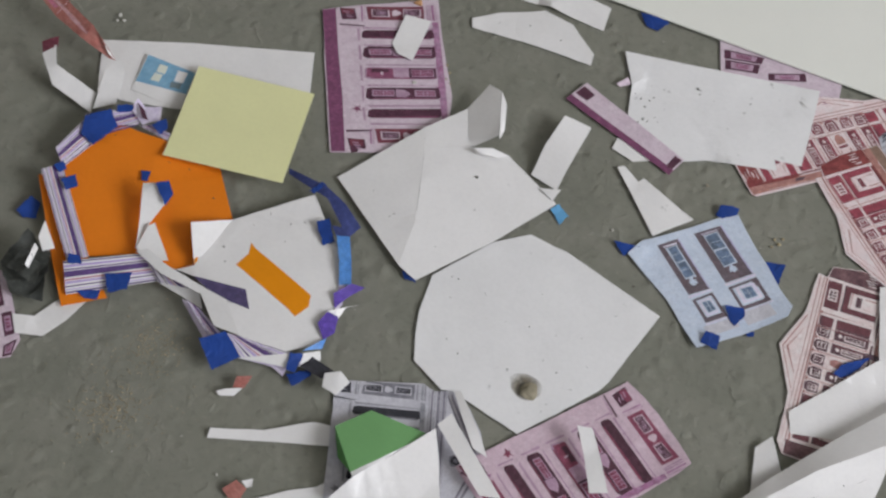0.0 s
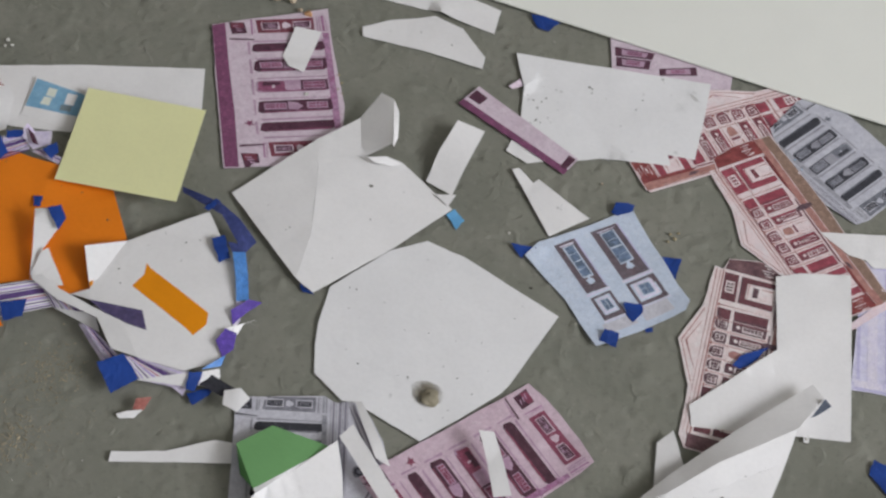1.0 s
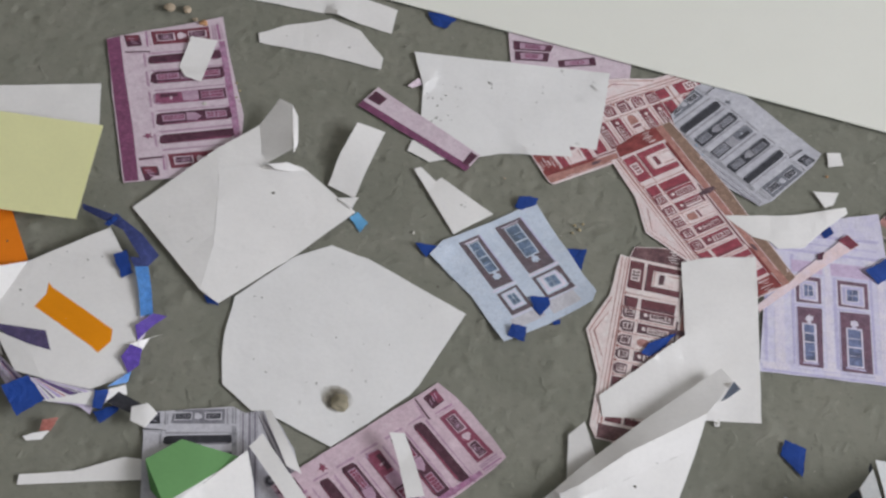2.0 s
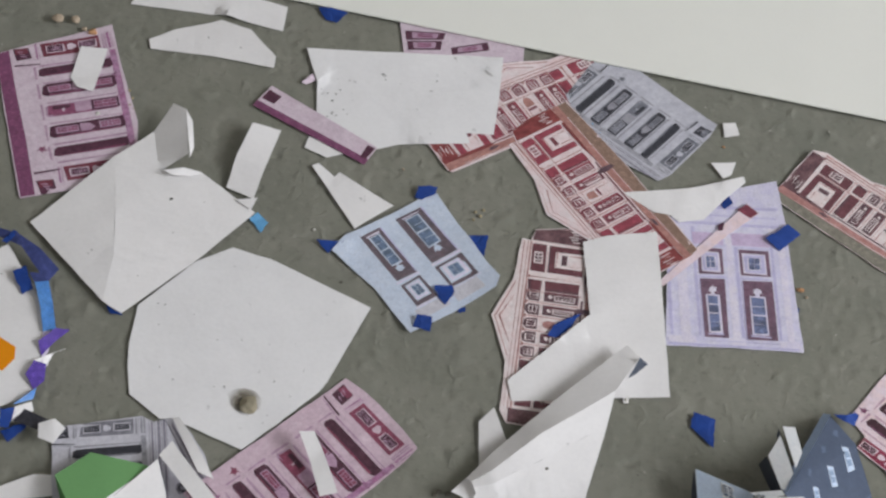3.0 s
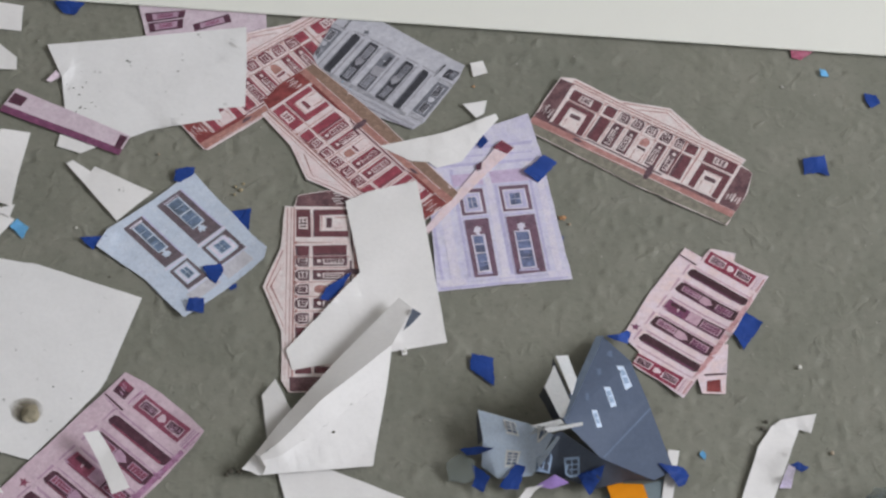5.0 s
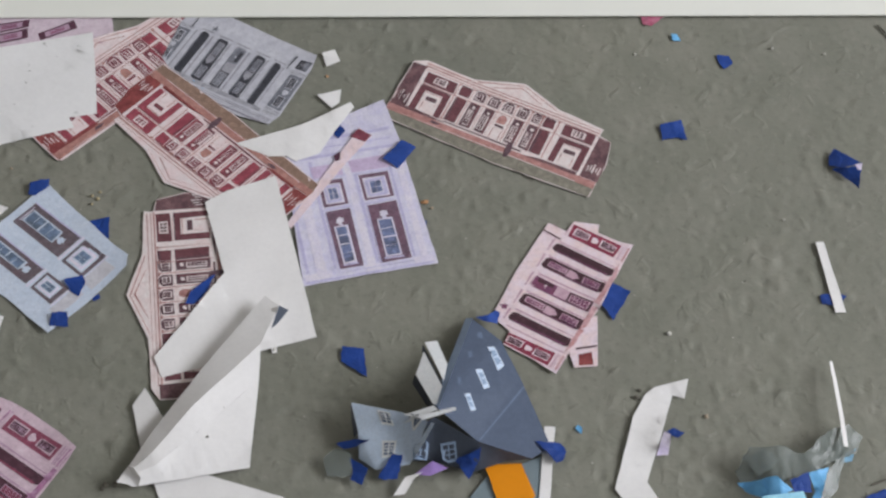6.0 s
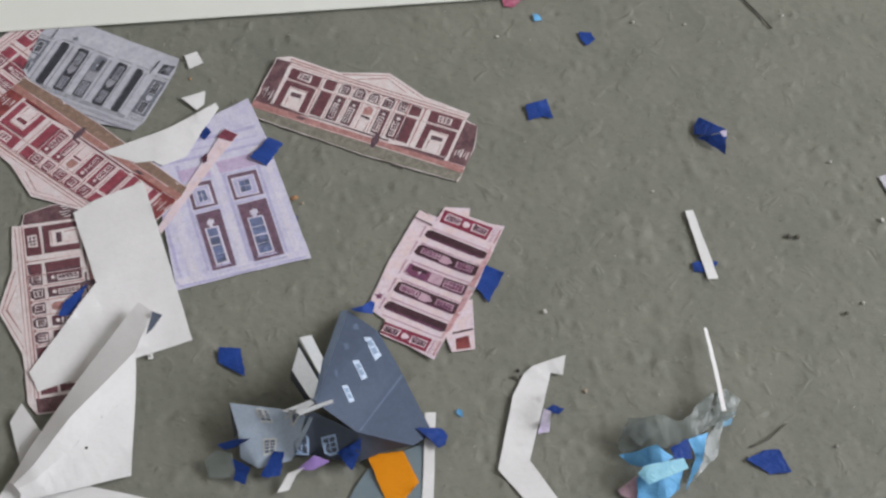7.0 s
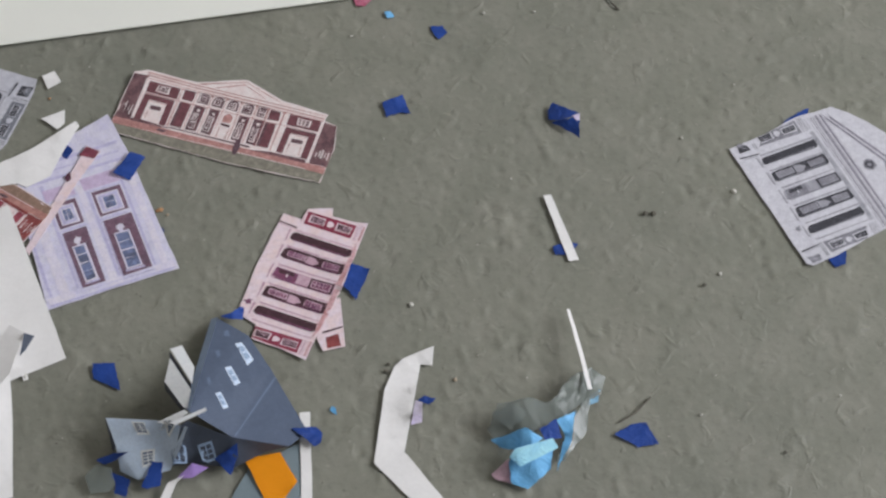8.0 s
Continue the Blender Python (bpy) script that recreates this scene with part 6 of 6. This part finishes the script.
paper("blue_tape_piece", "torn blue masking tape at a pale blue print corner", "tape", (0.2540, 0.2613), [
    ("", "tape", [(-7.1, -3.3, 3.2), (-5.2, 4, 4.2), (1.8, 4.9, 5.2), (7.1, 5, 4.2), (6.2, 0.4, 3.2), (-2.5, -5, 2.7)]),
])
paper("blue_tape_piece", "torn blue masking tape at a pale blue print corner", "tape", (0.1970, 0.2153), [
    ("", "tape", [(-8.2, 4.2, 1.6), (8.2, 4.5, 1.6), (6.3, 1.3, 0.6), (-0.3, -4.5, 0.6)]),
])
paper("blue_tape_piece", "torn blue masking tape under a pale blue print", "tape", (0.2869, 0.2220), [
    ("", "tape", [(-6.4, 8.4, 1.5), (6.4, 9, 2.5), (5, -0.2, 1.5), (3.7, -9, 0.5)]),
])
paper("blue_tape_piece", "torn blue masking tape on a pale blue print", "tape", (0.2675, 0.1851), [
    ("", "tape", [(-6.2, 5.7, 3.4), (4.6, 7, 3.4), (6.3, 2, 3.4), (1.1, -6.9, 2.4), (-3.4, -1.8, 2.4)]),
])
paper("blue_tape_piece", "torn blue masking tape at a pale blue print edge", "tape", (0.2555, 0.1629), [
    ("", "tape", [(-3.3, 5.4, 3.4), (5.5, 4.9, 3.4), (5, -5.3, 2.4), (-5.4, -2.9, 2.4)]),
])
paper("blue_tape_piece", "torn blue masking tape at a pale blue print edge", "tape", (0.2783, 0.1756), [
    ("", "tape", [(-2.6, 0.1, 0.5), (2.5, 2.3, 0.5), (2.5, -1, 0.5), (-1.2, -2.3, 0.5)]),
])
paper("blue_tape_piece", "blue tape beneath a grey building print", "tape", (0.8698, 0.0223), [
    ("", "tape", [(-7.4, 4.3, 0.4), (7.5, 5.5, 0.4), (1.1, -5.5, 1.4), (-6, -4.9, 0.4)]),
])
paper("blue_tape_piece", "blue tape beneath a grey building print", "tape", (0.8971, 0.1323), [
    ("", "tape", [(-12.6, -2.9, 0.4), (3.6, 2.2, 0.4), (12.6, 2.9, 0.4), (8.2, -2.1, 0.4)]),
])
paper("blue_tape_piece", "blue tape beside a grey building print", "tape", (0.3592, 0.3272), [
    ("", "lightblue", [(-5.3, 6.4, 0.4), (0.8, 0.9, 0.4), (5.3, -6, 0.4), (-1.3, -6.4, 0.4)]),
])
paper("blue_tape_piece", "small blue tape under a folded white sheet", "tape", (0.0673, 0.2815), [
    ("", "lightblue", [(-6.9, 1.3, 0.4), (1.9, 8, 0.4), (6.9, 2.2, 0.4), (-5.5, -8, 0.4)]),
])

for entry in sorted(WAITING, key=lambda e: e[0]):
    lay_paper(*entry)

# ---- crumbs, grit and stains ----
def chip(name, label, at, size, material, flat=0.4, seed=0, z=0.0):
    """A small broken crumb."""
    bm = bmesh.new()
    bmesh.ops.create_icosphere(bm, subdivisions=2, radius=size / 2000)
    for v in bm.verts:
        v.co *= 1 + 0.55 * noise.noise(v.co * (1800 / size) + Vector((seed, 0, 0)))
        v.co.z = v.co.z * flat
    low = min(v.co.z for v in bm.verts)
    for v in bm.verts:
        v.co.z -= low
    ob = part(name, bm, material)
    ob.matrix_world = pose(at[0], at[1], z, 0, 0, seed * 47)
    return tagged(ob, label, "debris")


for i, (x, y, size) in enumerate([(-0.151, 0.307, 2.6), (-0.151, 0.302, 2.0), (-0.147, 0.303, 2.3), (0.831, 0.092, 3.2), (0.794, 0.039, 2.3), (0.819, 0.143, 1.8), (0.606, 0.086, 2.5), (0.738, -0.046, 1.6), (0.647, 0.299, 1.8), (0.739, 0.287, 1.8), (0.772, 0.276, 1.8), (0.839, 0.266, 1.8), (0.044, 0.308, 2.6), (0.187, 0.228, 1.7), (0.375, 0.120, 2.1), (0.006, 0.001, 1.5), (0.376, 0.122, 1.8), (0.822, -0.064, 1.4), (0.701, 0.152, 1.5), (0.872, 0.171, 1.5)]):
    tagged(chip("plaster_crumb", "small white plaster crumb on the floor", (x, y), size, "crumbwhite", 0.6, i + 0), group="plaster_crumbs")
for i, (x, y, size) in enumerate([(0.006, 0.386, 7.2), (0.018, 0.387, 6.0), (0.025, 0.379, 3.6), (0.611, 0.028, 2.4), (0.488, 0.202, 1.9), (0.239, 0.280, 1.7)]):
    tagged(chip("stone", "small tan stone on the floor", (x, y), size, "crumbtan", 0.6, i + 31), group="stones")
for i, (x, y, size) in enumerate([(0.031, 0.376, 5.3), (0.485, 0.207, 3.1), (0.483, 0.207, 2.5), (0.444, 0.317, 1.8)]):
    tagged(chip("stone", "small orange-tan stone on the floor", (x, y), size, "crumborange", 0.6, i + 62), group="stones")
for i, (x, y, size) in enumerate([(0.781, 0.035, 2.5), (0.770, 0.097, 3.2), (0.775, 0.095, 3.5), (0.578, 0.052, 2.4), (0.575, 0.048, 2.7), (0.577, 0.046, 1.9), (0.773, -0.086, 2.1), (0.269, 0.052, 3.5), (0.274, 0.051, 3.0), (0.267, 0.050, 2.3), (0.206, 0.190, 1.4)]):
    tagged(chip("grit_crumb", "small dark grit crumb on the floor", (x, y), size, "crumbdark", 0.6, i + 93), group="grit_crumbs")
for i, (x, y, size) in enumerate([(0.061, 0.329, 2.1), (0.064, 0.323, 1.8), (0.063, 0.317, 1.8), (0.066, 0.314, 1.5), (0.285, 0.250, 2.0), (0.288, 0.247, 2.3), (0.284, 0.244, 1.7), (0.290, 0.252, 1.7)]):
    tagged(chip("sawdust_crumb", "small yellowish crumb on the floor", (x, y), size, "crumbyellow", 0.6, i + 124), group="sawdust_crumbs")


def sand(name, label, patches, material, seed):
    """Loose grains scattered round some spots: x, y, spread in metres, how many, grain size in millimetres."""
    rng = random.Random(seed)
    verts, faces = [], []
    for x, y, spread, count, size in patches:
        for _ in range(count):
            px, py = rng.gauss(x, spread), rng.gauss(y, spread)
            r = size / 2000 * rng.uniform(0.5, 1.5)
            z, n = relief(px, py), len(verts)
            a = rng.uniform(0, 6.3)
            for k in range(4):
                verts.append((px + r * math.cos(a + k * 1.57), py + r * rng.uniform(0.6, 1.1) * math.sin(a + k * 1.57), z))
            verts.append((px + r * rng.uniform(-0.3, 0.3), py, z + r * rng.uniform(0.7, 1.2)))
            faces += [(n + k, n + (k + 1) % 4, n + 4) for k in range(4)]
    me = bpy.data.meshes.new(name)
    me.from_pydata(verts, [], faces)
    me.materials.append(MATERIALS[material])
    tagged(new(name, me), label, "sand", kind="stuff")


sand("sand_grains", "loose yellow-brown sand grains on the floor", [(-0.063, 0.023, 0.009, 300, 1.1), (-0.058, 0.03, 0.015, 160, 0.9), (-0.051, 0.072, 0.009, 300, 1.0), (-0.055, 0.055, 0.018, 140, 0.8)], "sandtone", 3)
sand("dust_specks", "pale dust specks scattered over the floor", [(0.3, 0.2, 0.3, 240, 0.8), (0.75, 0.1, 0.15, 130, 0.8)], "crumbwhite", 5)
sand("grit_specks", "dark grit specks scattered over floor and paper", [(0.3, 0.2, 0.3, 200, 0.7), (0.75, 0.1, 0.15, 110, 0.7), (0.5, 0.02, 0.06, 40, 0.7)], "crumbdark", 7)

# dried clay lump and its stain on the large white sheet
lump = new("clay_lump")
base = top_at(0.157, 0.1, LAID)
ring = [(0.5 + (9.5 + 1.5 * math.sin(3 * a) + 1.2 * math.cos(5 * a + 1)) * math.cos(a) - 2 * math.sin(a), 2 + 9 * math.sin(a), 0.1) for a in [k * math.pi / 12 for k in range(24)]]
bm = leaf(ring, (0.157, 0.1), cell=0.003)
draped(bm, [BVHTree.FromPolygons([(x, y, base) for x, y in ((-0.03, -0.03), (0.03, -0.03), (0.03, 0.03), (-0.03, 0.03))], [(0, 1, 2, 3)])], 0.0003)
part("stain", bm, "claystain", lump, "thin grey stain")
bm = bmesh.new()
bmesh.ops.create_icosphere(bm, subdivisions=3, radius=0.0052)
for v in bm.verts:
    v.co *= 1 + 0.4 * noise.noise(v.co * 260)
    v.co.z = max(v.co.z * 0.5, -0.0006) + base + 0.0006
    v.co.x += 0.003
    v.co.y -= 0.0005
part("lump", bm, "clay", lump)
lump.matrix_world = pose(0.157, 0.1, 0)
tagged(lump, "greenish grey dried clay lump stuck on white paper", "debris")


def crumbs_on(places):
    """Dark crumbs lying on paper: x, y in metres, size in millimetres."""
    for i, (x, y, size) in enumerate(places):
        tagged(chip("grit_crumb", "tiny dark grit crumb lying on paper", (x, y), size * 0.52, "crumbdark", 0.5, i + 9, top_at(x, y, LAID + RAISED) or 0.0), group="grit on paper")


crumbs_on([(0.1149, 0.1138, 1.6), (0.1724, 0.1166, 1.6), (0.1513, 0.1436, 1.3), (0.1002, 0.1654, 1.3), (0.1044, 0.1650, 1.7), (0.1373, 0.1428, 1.0), (0.1823, 0.1076, 1.3), (0.1220, 0.1592, 1.0), (0.1826, 0.1438, 1.0), (0.1992, 0.1652, 1.0), (0.1065, 0.1215, 1.3), (0.1543, 0.1688, 1.0), (0.1617, 0.2033, 1.0), (0.1388, 0.1108, 1.0), (0.1891, 0.1254, 1.0)])
crumbs_on([(0.0988, 0.2410, 3.2), (0.0548, 0.1962, 1.4), (0.0567, 0.1986, 1.4), (0.1030, 0.2162, 1.4), (0.0402, 0.2130, 1.0), (0.0860, 0.1822, 1.0), (0.1190, 0.2417, 1.1)])
crumbs_on([(0.2221, 0.3580, 2.6), (0.2238, 0.3570, 1.9), (0.2576, 0.3555, 1.5), (0.2542, 0.3464, 1.5), (0.1873, 0.3384, 1.9), (0.1908, 0.3324, 2.2), (0.1929, 0.3381, 1.9), (0.1953, 0.3419, 1.9), (0.1910, 0.3215, 2.2), (0.1941, 0.3205, 1.8), (0.1885, 0.3188, 1.8), (0.1985, 0.3254, 1.5), (0.2242, 0.3536, 1.5)])
crumbs_on([(0.3283, 0.0668, 2.9), (0.3401, 0.0827, 1.3), (0.3271, 0.1148, 2.0)])
crumbs_on([(-0.0001, 0.1721, 1.7), (0.0076, 0.1758, 1.3), (-0.0330, 0.1440, 2.0), (-0.0293, 0.1340, 1.6), (-0.0206, 0.1651, 1.0), (-0.0134, 0.1761, 1.3), (0.0003, 0.1583, 1.3), (0.0347, 0.1515, 1.3)])
crumbs_on([(-0.0500, 0.1795, 2.0), (-0.0700, 0.1955, 1.7), (-0.1197, 0.2061, 1.4), (-0.0828, 0.1966, 1.4)])
crumbs_on([(0.1063, 0.3793, 1.5), (0.1282, 0.3722, 1.9), (0.0861, 0.3758, 1.1)])
crumbs_on([(0.2139, 0.2537, 1.8), (0.2162, 0.2525, 1.4), (0.2164, 0.2558, 1.1)])


def twig(label, points, radius, material):
    curve = bpy.data.curves.new("twig", "CURVE")
    curve.dimensions, curve.bevel_depth, curve.bevel_resolution = "3D", radius, 2
    line = curve.splines.new("POLY")
    line.points.add(len(points) - 1)
    for p, co in zip(line.points, points):
        p.co = (*co, 1.0)
    curve.materials.append(MATERIALS[material])
    ob = new("twig", curve)
    me = bpy.data.meshes.new_from_object(ob)
    bpy.data.objects.remove(ob)
    tagged(new("twig", me), label, "debris")


twig("thin grey-brown splinter on the floor", [(0.69, -0.033, 0.0006), (0.702, -0.031, 0.0012), (0.715, -0.0246, 0.0008)], 0.0005, "crumbdark")
twig("thin dark splinter on the floor", [(0.817, 0.2936, 0.0006), (0.823, 0.274, 0.0006), (0.8276, 0.2572, 0.0006)], 0.0006, "crumbdark")
